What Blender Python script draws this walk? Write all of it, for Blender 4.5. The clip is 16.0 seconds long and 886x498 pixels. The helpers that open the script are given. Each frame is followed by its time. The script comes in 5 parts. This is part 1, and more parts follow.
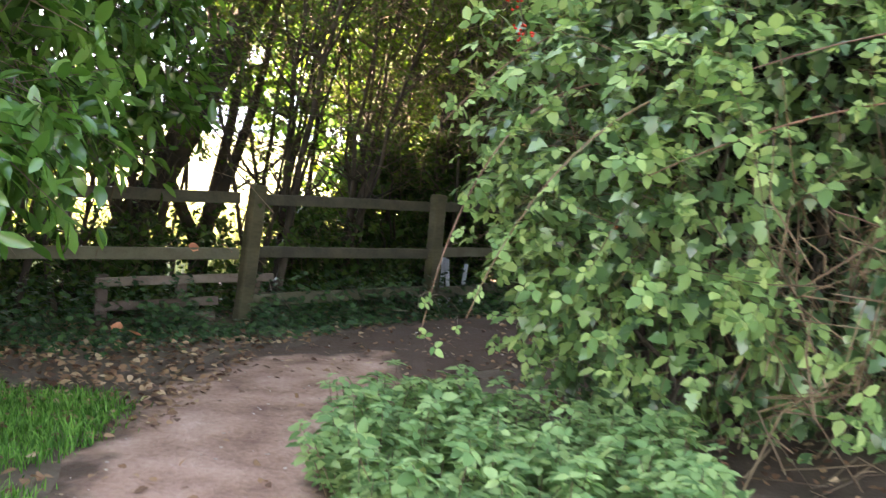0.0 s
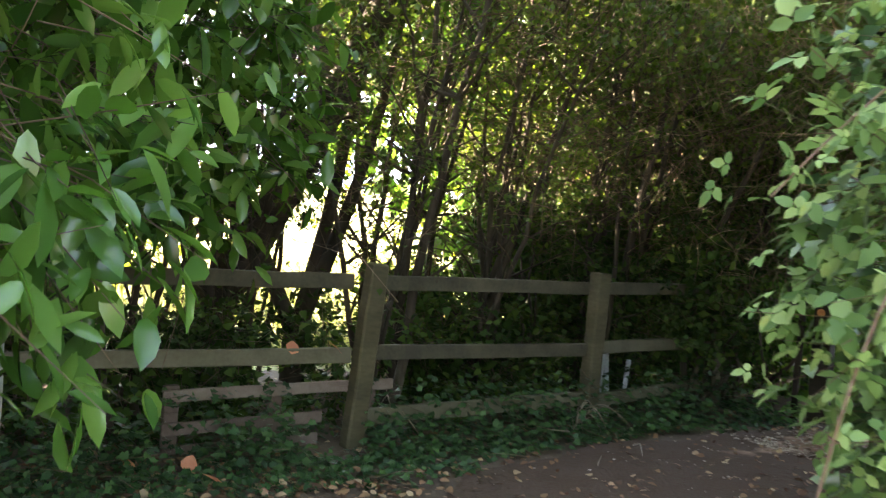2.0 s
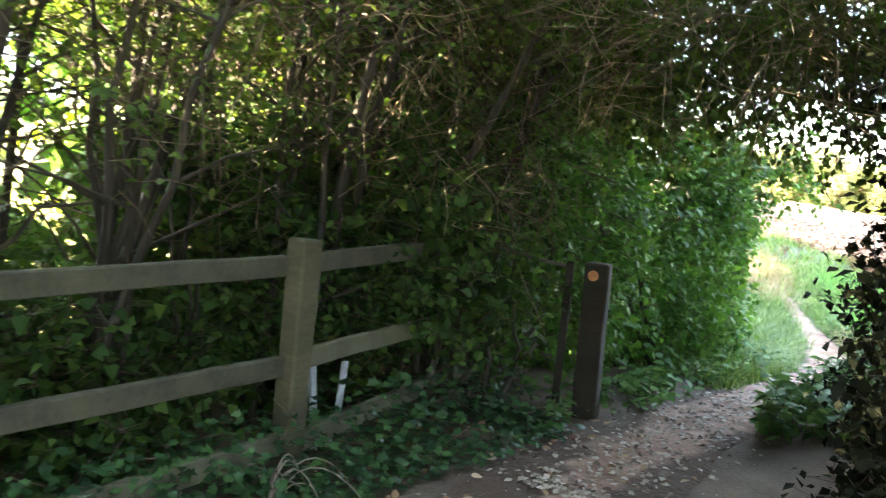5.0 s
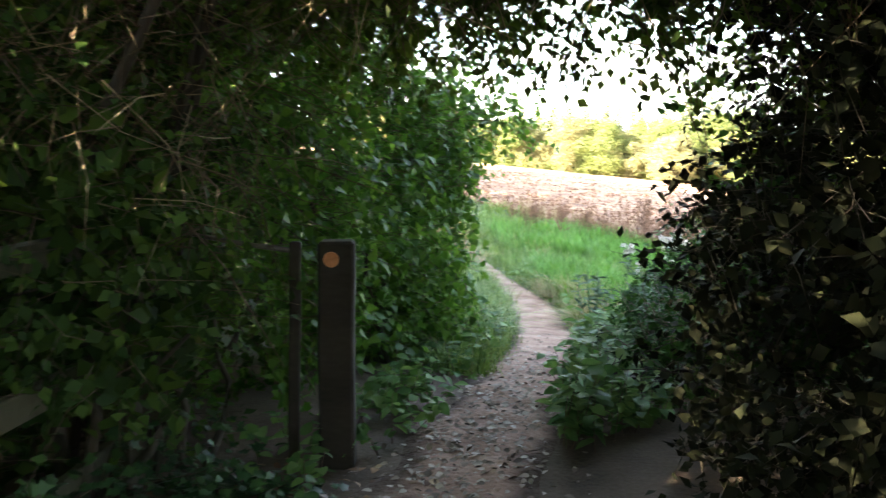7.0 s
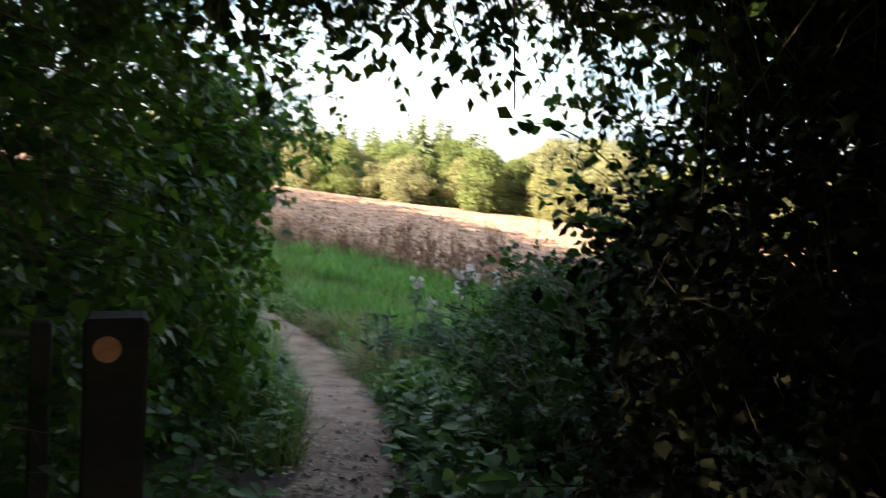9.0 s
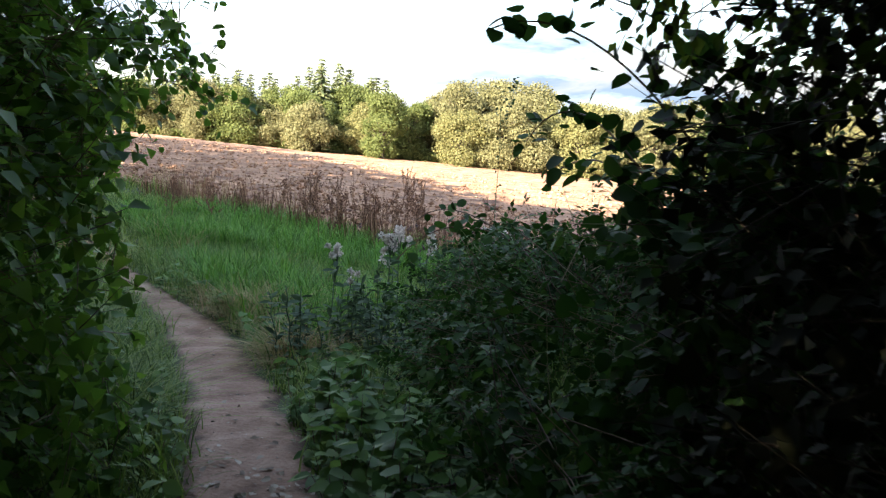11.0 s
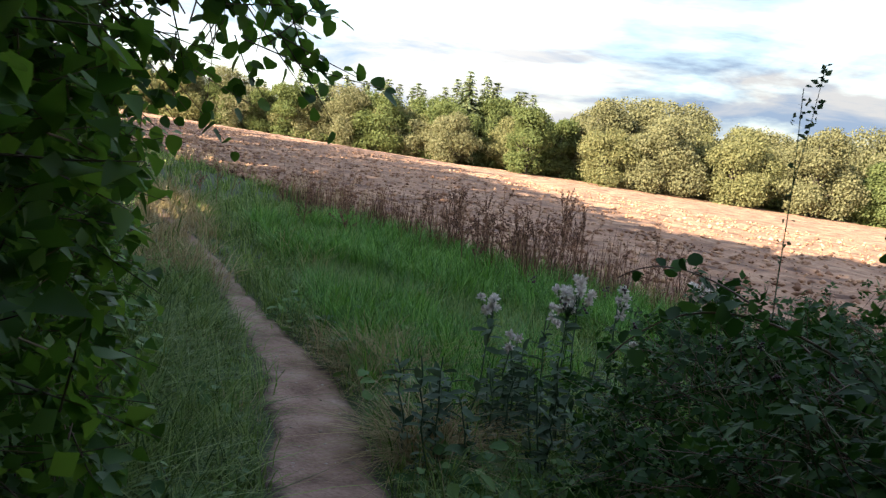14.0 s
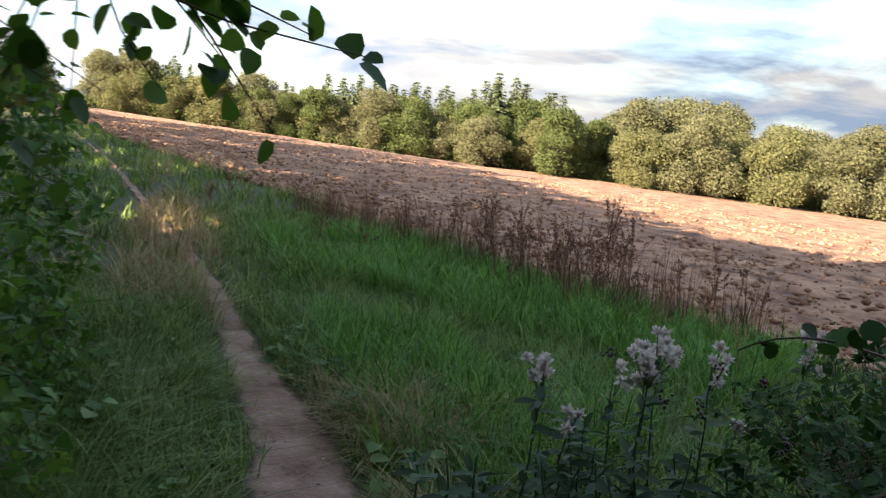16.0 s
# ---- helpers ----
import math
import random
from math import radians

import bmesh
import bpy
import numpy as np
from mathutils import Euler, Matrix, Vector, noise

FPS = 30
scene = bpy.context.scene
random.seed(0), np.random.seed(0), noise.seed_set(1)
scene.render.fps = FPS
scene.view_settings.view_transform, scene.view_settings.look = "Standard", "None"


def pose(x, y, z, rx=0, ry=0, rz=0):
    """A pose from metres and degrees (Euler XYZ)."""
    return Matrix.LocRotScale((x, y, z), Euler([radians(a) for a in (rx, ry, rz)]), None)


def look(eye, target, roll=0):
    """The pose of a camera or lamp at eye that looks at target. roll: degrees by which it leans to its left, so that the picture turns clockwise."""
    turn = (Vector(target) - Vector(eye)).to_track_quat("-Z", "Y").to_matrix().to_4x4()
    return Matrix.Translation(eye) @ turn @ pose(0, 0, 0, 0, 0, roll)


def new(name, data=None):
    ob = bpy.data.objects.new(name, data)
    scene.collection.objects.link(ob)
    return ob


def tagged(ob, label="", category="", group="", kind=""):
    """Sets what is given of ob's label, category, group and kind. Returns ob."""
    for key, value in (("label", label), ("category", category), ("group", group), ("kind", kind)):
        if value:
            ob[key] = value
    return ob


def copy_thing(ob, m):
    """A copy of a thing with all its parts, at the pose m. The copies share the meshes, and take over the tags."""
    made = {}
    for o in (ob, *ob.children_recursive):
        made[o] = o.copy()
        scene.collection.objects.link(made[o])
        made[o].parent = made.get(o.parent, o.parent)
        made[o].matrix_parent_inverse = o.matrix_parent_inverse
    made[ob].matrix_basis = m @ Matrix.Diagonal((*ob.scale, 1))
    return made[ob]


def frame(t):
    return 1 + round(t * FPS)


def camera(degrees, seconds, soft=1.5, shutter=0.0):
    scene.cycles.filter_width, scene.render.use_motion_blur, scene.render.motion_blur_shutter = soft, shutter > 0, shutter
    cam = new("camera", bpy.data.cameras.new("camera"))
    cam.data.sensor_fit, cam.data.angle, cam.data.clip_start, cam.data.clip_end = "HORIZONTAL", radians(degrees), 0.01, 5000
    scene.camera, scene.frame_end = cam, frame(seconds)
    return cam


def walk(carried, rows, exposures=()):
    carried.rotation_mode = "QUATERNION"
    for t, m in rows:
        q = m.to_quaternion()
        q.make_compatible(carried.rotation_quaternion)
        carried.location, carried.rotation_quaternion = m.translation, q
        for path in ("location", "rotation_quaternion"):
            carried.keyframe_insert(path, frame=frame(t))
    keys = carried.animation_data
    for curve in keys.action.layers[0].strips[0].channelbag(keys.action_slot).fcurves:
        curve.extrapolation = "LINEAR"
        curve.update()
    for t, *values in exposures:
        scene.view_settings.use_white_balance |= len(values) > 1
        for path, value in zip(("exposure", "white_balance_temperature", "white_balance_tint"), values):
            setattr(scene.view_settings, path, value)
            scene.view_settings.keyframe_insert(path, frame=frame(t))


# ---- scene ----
cam = camera(55.7, 16.0, soft=1.25, shutter=0.35)
PATH = [
    (0, (0.166, 0.029, 1.3), (0.131, 2.023, 1.152), 3.6),
    (0.5, (0.048, 0.461, 1.328), (-0.101, 2.454, 1.244), 3.6),
    (1, (-0.123, 0.933, 1.368), (-0.338, 2.921, 1.34), 4.2),
    (1.5, (-0.312, 1.392, 1.412), (-0.497, 3.382, 1.355), 3.6),
    (2, (-0.556, 1.904, 1.47), (-0.785, 3.891, 1.424), 4.0),
    (2.5, (-0.592, 2.393, 1.563), (-0.899, 4.367, 1.462), 4.0),
    (3, (-0.673, 2.883, 1.639), (-0.896, 4.861, 1.452), 3.1),
    (3.5, (-0.671, 3.386, 1.713), (-0.825, 5.367, 1.487), 3.3),
    (4, (-0.582, 3.799, 1.772), (-0.551, 5.789, 1.575), 5.6),
    (4.5, (-0.559, 4.179, 1.715), (-0.25, 6.144, 1.514), 5.6),
    (7, (-0.01, 6.44, 1.462), (1.246, 7.979, 1.226), 0.6),
    (7.5, (0.136, 6.775, 1.468), (1.572, 8.148, 1.239), 1.4),
    (8, (0.311, 7.048, 1.452), (1.8, 8.373, 1.286), 2.7),
    (8.5, (0.463, 7.372, 1.453), (1.972, 8.679, 1.332), 4.8),
    (9, (0.584, 7.73, 1.472), (2.264, 8.8, 1.297), 3.2),
    (9.5, (0.802, 7.957, 1.453), (2.581, 8.836, 1.205), 3.1),
    (9.7, (0.933, 8.044, 1.441), (2.72, 8.901, 1.177), 3.1),
    (11.8, (2.469, 9.219, 1.397), (4.244, 10.09, 1.098), 1.6),
    (12, (2.565, 9.306, 1.39), (4.346, 10.174, 1.113), 1.5),
    (12.5, (2.801, 9.499, 1.381), (4.598, 10.333, 1.108), 2.1),
    (13, (3.148, 9.69, 1.352), (4.876, 10.662, 1.087), 3.7),
    (13.5, (3.362, 9.889, 1.367), (4.992, 11.02, 1.113), 5.2),
    (14, (3.534, 10.009, 1.362), (5.154, 11.149, 1.086), 4.6),
    (14.5, (3.82, 10.192, 1.331), (5.389, 11.399, 1.044), 3.5),
    (15, (4.107, 10.343, 1.356), (5.622, 11.615, 1.06), 4.1),
    (15.5, (4.347, 10.546, 1.346), (5.871, 11.816, 1.089), 4.2),
    (16, (4.657, 10.83, 1.367), (6.235, 12.028, 1.092), 3.8),
]
# exposure in stops, white balance in kelvin and tint: shaded lane first, then metered for the sunlit field
EXPOSURES = [(0.0, 5.5, 7000, 17), (2.0, 5.4, 7100, 12), (3.5, 5.45, 7100, 7), (4.7, 6.1, 6600, 7), (6.8, 5.25, 6800, 8), (7.5, 5.05, 6900, 7),
             (8.0, 4.65, 6900, 7), (8.5, 4.0, 6900, 7), (9.0, 3.55, 6800, 8), (9.7, 3.5, 6700, 9), (11.8, 3.05, 6500, 9), (12.6, 2.78, 6500, 10), (13.0, 3.0, 6500, 10), (13.5, 2.65, 6500, 10),
             (14.0, 2.75, 6500, 10), (15.0, 3.15, 6500, 11), (15.5, 2.85, 6500, 11), (16.0, 2.6, 6600, 12)]
walk(cam, [(t, look(eye, target, roll)) for t, eye, target, roll in PATH], EXPOSURES)

# ---- sky and sun ----
SUN_AZ, SUN_EL = 281.0, 24.0          # azimuth clockwise from +y, elevation; degrees
world = bpy.data.worlds.new("sky")
scene.world = world
world.use_nodes = True
wt = world.node_tree
wt.nodes.clear()


def wnode(kind, **kw):
    n = wt.nodes.new(kind)
    for k, v in kw.items():
        n.inputs[k].default_value = v
    return n


w_out = wnode("ShaderNodeOutputWorld")
w_bg = wnode("ShaderNodeBackground", Strength=0.06)
w_sky = wnode("ShaderNodeTexSky")
w_sky.sky_type, w_sky.sun_disc = "NISHITA", False
w_sky.sun_elevation, w_sky.sun_rotation = radians(SUN_EL), radians(SUN_AZ)
w_co = wnode("ShaderNodeTexCoord")
w_map = wnode("ShaderNodeMapping")
w_map.inputs["Scale"].default_value = (1.6, 1.6, 7.0)
w_noise = wnode("ShaderNodeTexNoise", Scale=1.7, Detail=7.0, Roughness=0.55, Distortion=0.3)
w_ramp = wnode("ShaderNodeValToRGB")
w_ramp.color_ramp.elements[0].position, w_ramp.color_ramp.elements[1].position = 0.30, 0.52
w_sep, w_high = wnode("ShaderNodeSeparateXYZ"), wnode("ShaderNodeMapRange")
w_high.inputs["From Min"].default_value, w_high.inputs["From Max"].default_value = 0.15, 0.75
w_high.inputs["To Min"].default_value, w_high.inputs["To Max"].default_value = 1.0, 0.25
w_mul = wnode("ShaderNodeMath")
w_mul.operation = "MULTIPLY"
w_mix = wnode("ShaderNodeMix")
w_mix.data_type = "RGBA"
# clouds are brightest round the sun and dimmer opposite it
w_dot = wnode("ShaderNodeVectorMath")
w_dot.operation = "DOT_PRODUCT"
w_dot.inputs[1].default_value = (math.sin(radians(SUN_AZ)) * math.cos(radians(SUN_EL)), math.cos(radians(SUN_AZ)) * math.cos(radians(SUN_EL)), math.sin(radians(SUN_EL)))
w_glow = wnode("ShaderNodeMapRange")
w_glow.inputs["From Min"].default_value, w_glow.inputs["From Max"].default_value = -0.75, 1.0
w_glow.inputs["To Min"].default_value, w_glow.inputs["To Max"].default_value = 1.95, 8.5
wt.links.new(w_co.outputs["Generated"], w_dot.inputs[0])
wt.links.new(w_dot.outputs["Value"], w_glow.inputs["Value"])
w_streak = wnode("ShaderNodeTexNoise", Scale=2.6, Detail=8.0, Roughness=0.6, Distortion=0.5)
w_tone = wnode("ShaderNodeValToRGB")
w_tone.color_ramp.elements[0].position, w_tone.color_ramp.elements[0].color = 0.40, (0.50, 0.66, 0.90, 1)
w_tone.color_ramp.elements[1].position, w_tone.color_ramp.elements[1].color = 0.56, (1.0, 1.0, 1.0, 1)
w_cloud = wnode("ShaderNodeVectorMath")
w_cloud.operation = "MULTIPLY"
wt.links.new(w_map.outputs["Vector"], w_streak.inputs["Vector"])
wt.links.new(w_streak.outputs["Fac"], w_tone.inputs["Fac"])
wt.links.new(w_tone.outputs["Color"], w_cloud.inputs[0])
wt.links.new(w_glow.outputs["Result"], w_cloud.inputs[1])
wt.links.new(w_cloud.outputs["Vector"], w_mix.inputs["B"])
wt.links.new(w_co.outputs["Generated"], w_map.inputs["Vector"])
wt.links.new(w_map.outputs["Vector"], w_noise.inputs["Vector"])
wt.links.new(w_noise.outputs["Fac"], w_ramp.inputs["Fac"])
wt.links.new(w_co.outputs["Generated"], w_sep.inputs["Vector"])
wt.links.new(w_sep.outputs["Z"], w_high.inputs["Value"])
wt.links.new(w_ramp.outputs["Color"], w_mul.inputs[0])
wt.links.new(w_high.outputs["Result"], w_mul.inputs[1])
wt.links.new(w_mul.outputs[0], w_mix.inputs["Factor"])
wt.links.new(w_sky.outputs["Color"], w_mix.inputs["A"])
wt.links.new(w_mix.outputs["Result"], w_bg.inputs["Color"])
wt.links.new(w_bg.outputs["Background"], w_out.inputs["Surface"])

sun = new("sun", bpy.data.lights.new("sun", "SUN"))
sun.data.energy, sun.data.angle, sun.data.color = 5.0, radians(0.55), (1.0, 0.83, 0.62)
az, el = radians(SUN_AZ), radians(SUN_EL)
TO_SUN = Vector((math.sin(az) * math.cos(el), math.cos(az) * math.cos(el), math.sin(el)))
sun.matrix_world = look(TO_SUN * 60, (0, 0, 0))


# ---- materials ----
def material(name, ramp, rough=0.6, scale=6.0, detail=6.0, bump=0.3, fine=60.0, dist=0.02, translucent=0.0,
             island=0.0, spec=0.5, metal=0.0, stretch=(1, 1, 1), rand=0.0):
    """Principled surface: a noise-driven colour ramp, grain at a second scale, bump; optional leaf translucency."""
    m = bpy.data.materials.new(name)
    m.use_nodes = True
    nt = m.node_tree
    nt.nodes.clear()
    N, L = nt.nodes.new, nt.links.new
    out, bs = N("ShaderNodeOutputMaterial"), N("ShaderNodeBsdfPrincipled")
    co, mp = N("ShaderNodeTexCoord"), N("ShaderNodeMapping")
    mp.inputs["Scale"].default_value = stretch
    L(co.outputs["Object"], mp.inputs["Vector"])
    n1, n2, rp = N("ShaderNodeTexNoise"), N("ShaderNodeTexNoise"), N("ShaderNodeValToRGB")
    n1.inputs["Scale"].default_value, n1.inputs["Detail"].default_value = scale, detail
    n2.inputs["Scale"].default_value, n2.inputs["Detail"].default_value = fine, 4.0
    for n in (n1, n2):
        L(mp.outputs["Vector"], n.inputs["Vector"])
    mixf = N("ShaderNodeMath")
    mixf.operation = "MULTIPLY_ADD"
    mixf.inputs[1].default_value = 0.35
    L(n2.outputs["Fac"], mixf.inputs[0])
    sc = N("ShaderNodeMath")
    sc.operation = "MULTIPLY_ADD"
    sc.inputs[1].default_value, sc.inputs[2].default_value = 1.0, -0.17
    L(n1.outputs["Fac"], sc.inputs[0])
    L(sc.outputs[0], mixf.inputs[2])
    fac = mixf.outputs[0]
    if island or rand:
        src = N("ShaderNodeNewGeometry").outputs["Random Per Island"] if island else N("ShaderNodeObjectInfo").outputs["Random"]
        k = island or rand
        a = N("ShaderNodeMath")
        a.operation = "MULTIPLY_ADD"
        a.inputs[1].default_value, a.inputs[2].default_value = k, 0.0
        L(src, a.inputs[0])
        b = N("ShaderNodeMath")
        b.operation = "MULTIPLY_ADD"
        b.inputs[1].default_value = 1.0 - k
        L(fac, b.inputs[0])
        L(a.outputs[0], b.inputs[2])
        fac = b.outputs[0]
    els = rp.color_ramp.elements
    while len(els) < len(ramp):
        els.new(0.5)
    for e, (p, c) in zip(els, ramp):
        e.position, e.color = p, (*c, 1)
    L(fac, rp.inputs["Fac"])
    L(rp.outputs["Color"], bs.inputs["Base Color"])
    bs.inputs["Roughness"].default_value, bs.inputs["Metallic"].default_value = rough, metal
    bs.inputs["Specular IOR Level"].default_value = spec
    if bump:
        bp = N("ShaderNodeBump")
        bp.inputs["Strength"].default_value, bp.inputs["Distance"].default_value = bump, dist
        L(mixf.outputs[0], bp.inputs["Height"])
        L(bp.outputs["Normal"], bs.inputs["Normal"])
    if translucent:
        tr, mx = N("ShaderNodeBsdfTranslucent"), N("ShaderNodeMixShader")
        hs = N("ShaderNodeHueSaturation")
        hs.inputs["Hue"].default_value, hs.inputs["Saturation"].default_value, hs.inputs["Value"].default_value = 0.48, 1.15, 1.5
        L(rp.outputs["Color"], hs.inputs["Color"])
        L(hs.outputs["Color"], tr.inputs["Color"])
        mx.inputs[0].default_value = translucent
        L(bs.outputs[0], mx.inputs[1])
        L(tr.outputs[0], mx.inputs[2])
        L(mx.outputs[0], out.inputs["Surface"])
    else:
        L(bs.outputs[0], out.inputs["Surface"])
    return m


def leafmat(name, dark, mid, light, accent=None, rough=0.5, tl=0.3, spec=0.18):
    r = [(0.1, dark), (0.5, mid), (0.86, light)]
    if accent:
        r += [(0.93, light), (0.97, accent)]
    return material(name, r, rough=rough, scale=3.0, bump=0.25, fine=35.0, dist=0.004, translucent=tl, island=0.85, spec=spec)


M_LAUREL = leafmat("laurel_leaf", (0.034, 0.092, 0.020), (0.072, 0.175, 0.036), (0.145, 0.285, 0.068), rough=0.2, tl=0.36, spec=0.65)
M_IVY = leafmat("ivy_leaf", (0.016, 0.042, 0.016), (0.030, 0.075, 0.026), (0.060, 0.120, 0.040), rough=0.33, tl=0.18)
M_BRAMBLE = leafmat("bramble_leaf", (0.095, 0.185, 0.062), (0.190, 0.310, 0.110), (0.310, 0.430, 0.165), (0.55, 0.50, 0.09), rough=0.45, tl=0.3)
# darker copy of bramble_leaf; the bank's shade is put into its colour
M_SHADEBRAMBLE = leafmat("shaded_bramble_leaf", (0.016, 0.045, 0.012), (0.030, 0.080, 0.020), (0.062, 0.130, 0.034), (0.20, 0.20, 0.05), rough=0.55, tl=0.26, spec=0.12)
M_BROWNTWIG = material("brown_twig", [(0.3, (0.11, 0.078, 0.046)), (0.6, (0.19, 0.142, 0.086)), (0.8, (0.28, 0.215, 0.14))], rough=0.9, scale=8, bump=0.3, island=0.6)
M_IVYBUSH = leafmat("climbing_ivy_leaf", (0.036, 0.085, 0.032), (0.085, 0.170, 0.060), (0.170, 0.280, 0.100), rough=0.28, tl=0.2, spec=0.6)
# near-black leaf colour carries the lane's shade on this hedge
M_SHADEHEDGE = leafmat("shade_dark_conifer_hedge", (0.009, 0.011, 0.006), (0.016, 0.019, 0.010), (0.026, 0.030, 0.014), (0.030, 0.024, 0.014), rough=0.75, tl=0.06, spec=0.1)
M_HAZEL = leafmat("hazel_leaf", (0.038, 0.092, 0.022), (0.065, 0.148, 0.032), (0.115, 0.210, 0.045), (0.22, 0.22, 0.05), rough=0.5, tl=0.32)
M_THORN = leafmat("hawthorn_leaf", (0.020, 0.044, 0.012), (0.036, 0.075, 0.018), (0.070, 0.118, 0.026), (0.16, 0.13, 0.04), rough=0.55, tl=0.26, spec=0.12)
M_HEDGE = leafmat("hedge_ivy_leaf", (0.040, 0.098, 0.022), (0.076, 0.170, 0.038), (0.130, 0.245, 0.056), (0.26, 0.28, 0.07), rough=0.42, tl=0.4)
# lighter copy of hawthorn_leaf; light on the upper thicket is put into it
M_LITTHORN = leafmat("lit_thicket_leaf", (0.032, 0.064, 0.013), (0.060, 0.105, 0.022), (0.105, 0.155, 0.036), (0.16, 0.13, 0.04), rough=0.5, tl=0.38)
M_NETTLE = leafmat("young_bramble_leaf", (0.085, 0.165, 0.060), (0.155, 0.265, 0.100), (0.250, 0.360, 0.145), (0.42, 0.40, 0.12), rough=0.5, tl=0.3)
M_HERB = leafmat("nettle_leaf", (0.055, 0.125, 0.038), (0.100, 0.195, 0.062), (0.165, 0.270, 0.090), rough=0.55, tl=0.3)
M_MEADOWBUSH = leafmat("sunlit_shrub_leaf", (0.055, 0.098, 0.016), (0.095, 0.148, 0.024), (0.150, 0.200, 0.038), (0.25, 0.17, 0.05), rough=0.5, tl=0.4)
# far crowns: distance haze is put in as greyer colour and lifted dark ends
M_OAK = leafmat("hazed_oak_crown_leaf", (0.104, 0.108, 0.054), (0.134, 0.138, 0.070), (0.175, 0.174, 0.094), (0.23, 0.18, 0.10), rough=0.8, tl=0.45)
M_OAK2 = leafmat("green_crown_leaf", (0.062, 0.086, 0.030), (0.086, 0.112, 0.040), (0.116, 0.140, 0.052), (0.21, 0.20, 0.09), rough=0.8, tl=0.45)
M_OAK3 = leafmat("yellowing_crown_leaf", (0.108, 0.116, 0.050), (0.140, 0.146, 0.065), (0.182, 0.182, 0.084), (0.25, 0.19, 0.10), rough=0.8, tl=0.45)
M_CONIFER = leafmat("conifer_needles", (0.058, 0.080, 0.038), (0.092, 0.115, 0.054), (0.135, 0.155, 0.076), rough=0.7, tl=0.15)
M_BARK = material("bark", [(0.3, (0.022, 0.018, 0.012)), (0.55, (0.052, 0.042, 0.028)), (0.8, (0.10, 0.085, 0.06))], rough=0.9, scale=5, bump=0.8, fine=30, dist=0.02, stretch=(1, 1, 0.25))
M_TWIG = material("twig_bark", [(0.3, (0.055, 0.040, 0.026)), (0.6, (0.13, 0.095, 0.06)), (0.8, (0.2, 0.15, 0.1))], rough=0.85, scale=8, bump=0.3, island=0.5)
M_CANE = material("bramble_cane", [(0.3, (0.09, 0.05, 0.035)), (0.6, (0.17, 0.10, 0.06)), (0.8, (0.14, 0.15, 0.06))], rough=0.6, scale=5, bump=0.2, island=0.6)
M_DEADTWIG = material("dead_twig", [(0.3, (0.16, 0.13, 0.10)), (0.6, (0.27, 0.22, 0.17)), (0.8, (0.38, 0.33, 0.27))], rough=0.9, scale=8, bump=0.3, island=0.6)
M_WOOD = material("weathered_fence_timber", [(0.3, (0.036, 0.032, 0.016)), (0.5, (0.070, 0.064, 0.032)), (0.72, (0.115, 0.105, 0.058))], rough=0.85, scale=3.5, bump=0.5, fine=45, dist=0.006, stretch=(0.35, 0.35, 1.0))
# much darker than the fence timber
M_POST = material("dark_post_timber", [(0.3, (0.013, 0.010, 0.006)), (0.5, (0.027, 0.021, 0.013)), (0.72, (0.046, 0.038, 0.024))], rough=0.9, scale=3.5, bump=0.5, fine=45, dist=0.006, stretch=(0.35, 0.35, 1.0))
M_RAIL = material("weathered_rail_timber", [(0.3, (0.040, 0.038, 0.024)), (0.5, (0.080, 0.076, 0.046)), (0.72, (0.130, 0.125, 0.080))], rough=0.85, scale=4.0, bump=0.5, fine=40, dist=0.006, rand=0.3)
M_PALLET = material("grey_pallet_timber", [(0.3, (0.09, 0.066, 0.052)), (0.55, (0.16, 0.124, 0.10)), (0.75, (0.24, 0.20, 0.165))], rough=0.9, scale=4.0, bump=0.5, fine=40, dist=0.005, rand=0.3)
M_OLDPOST = material("silvered_post_timber", [(0.3, (0.13, 0.125, 0.115)), (0.5, (0.27, 0.265, 0.245)), (0.72, (0.42, 0.41, 0.385))], rough=0.9, scale=4.0, bump=0.7, fine=45, dist=0.008, stretch=(1.6, 1.6, 0.25))
M_STAKE = material("pale_split_stake", [(0.3, (0.30, 0.32, 0.36)), (0.6, (0.52, 0.56, 0.62)), (0.8, (0.65, 0.68, 0.72))], rough=0.8, scale=6, bump=0.3)
M_DISC = material("orange_waymark", [(0.3, (0.55, 0.20, 0.07)), (0.7, (0.72, 0.30, 0.12))], rough=0.6, scale=20, bump=0.1)
M_WIRE = material("dark_wire", [(0.3, (0.08, 0.07, 0.06)), (0.7, (0.16, 0.14, 0.12))], rough=0.6, metal=0.6)
M_BERRY = material("red_berry", [(0.3, (0.45, 0.015, 0.012)), (0.7, (0.62, 0.05, 0.03))], rough=0.25, scale=30, bump=0.0, island=0.6)
M_BLACKBERRY = material("blackberry", [(0.3, (0.012, 0.008, 0.012)), (0.8, (0.09, 0.02, 0.03))], rough=0.3, scale=30, bump=0.0, island=0.7)
M_DOWN = material("thistle_down", [(0.3, (0.58, 0.52, 0.47)), (0.7, (0.80, 0.76, 0.72))], rough=0.95, scale=20, bump=0.0, translucent=0.3, island=0.6)
M_THISTLE = leafmat("thistle_leaf", (0.045, 0.080, 0.045), (0.075, 0.125, 0.070), (0.115, 0.170, 0.095), rough=0.6, tl=0.2)
M_DOCK = material("dead_dock_stalk", [(0.2, (0.075, 0.032, 0.02)), (0.5, (0.15, 0.07, 0.04)), (0.8, (0.25, 0.14, 0.08))], rough=0.9, scale=10, bump=0.0, island=0.8)
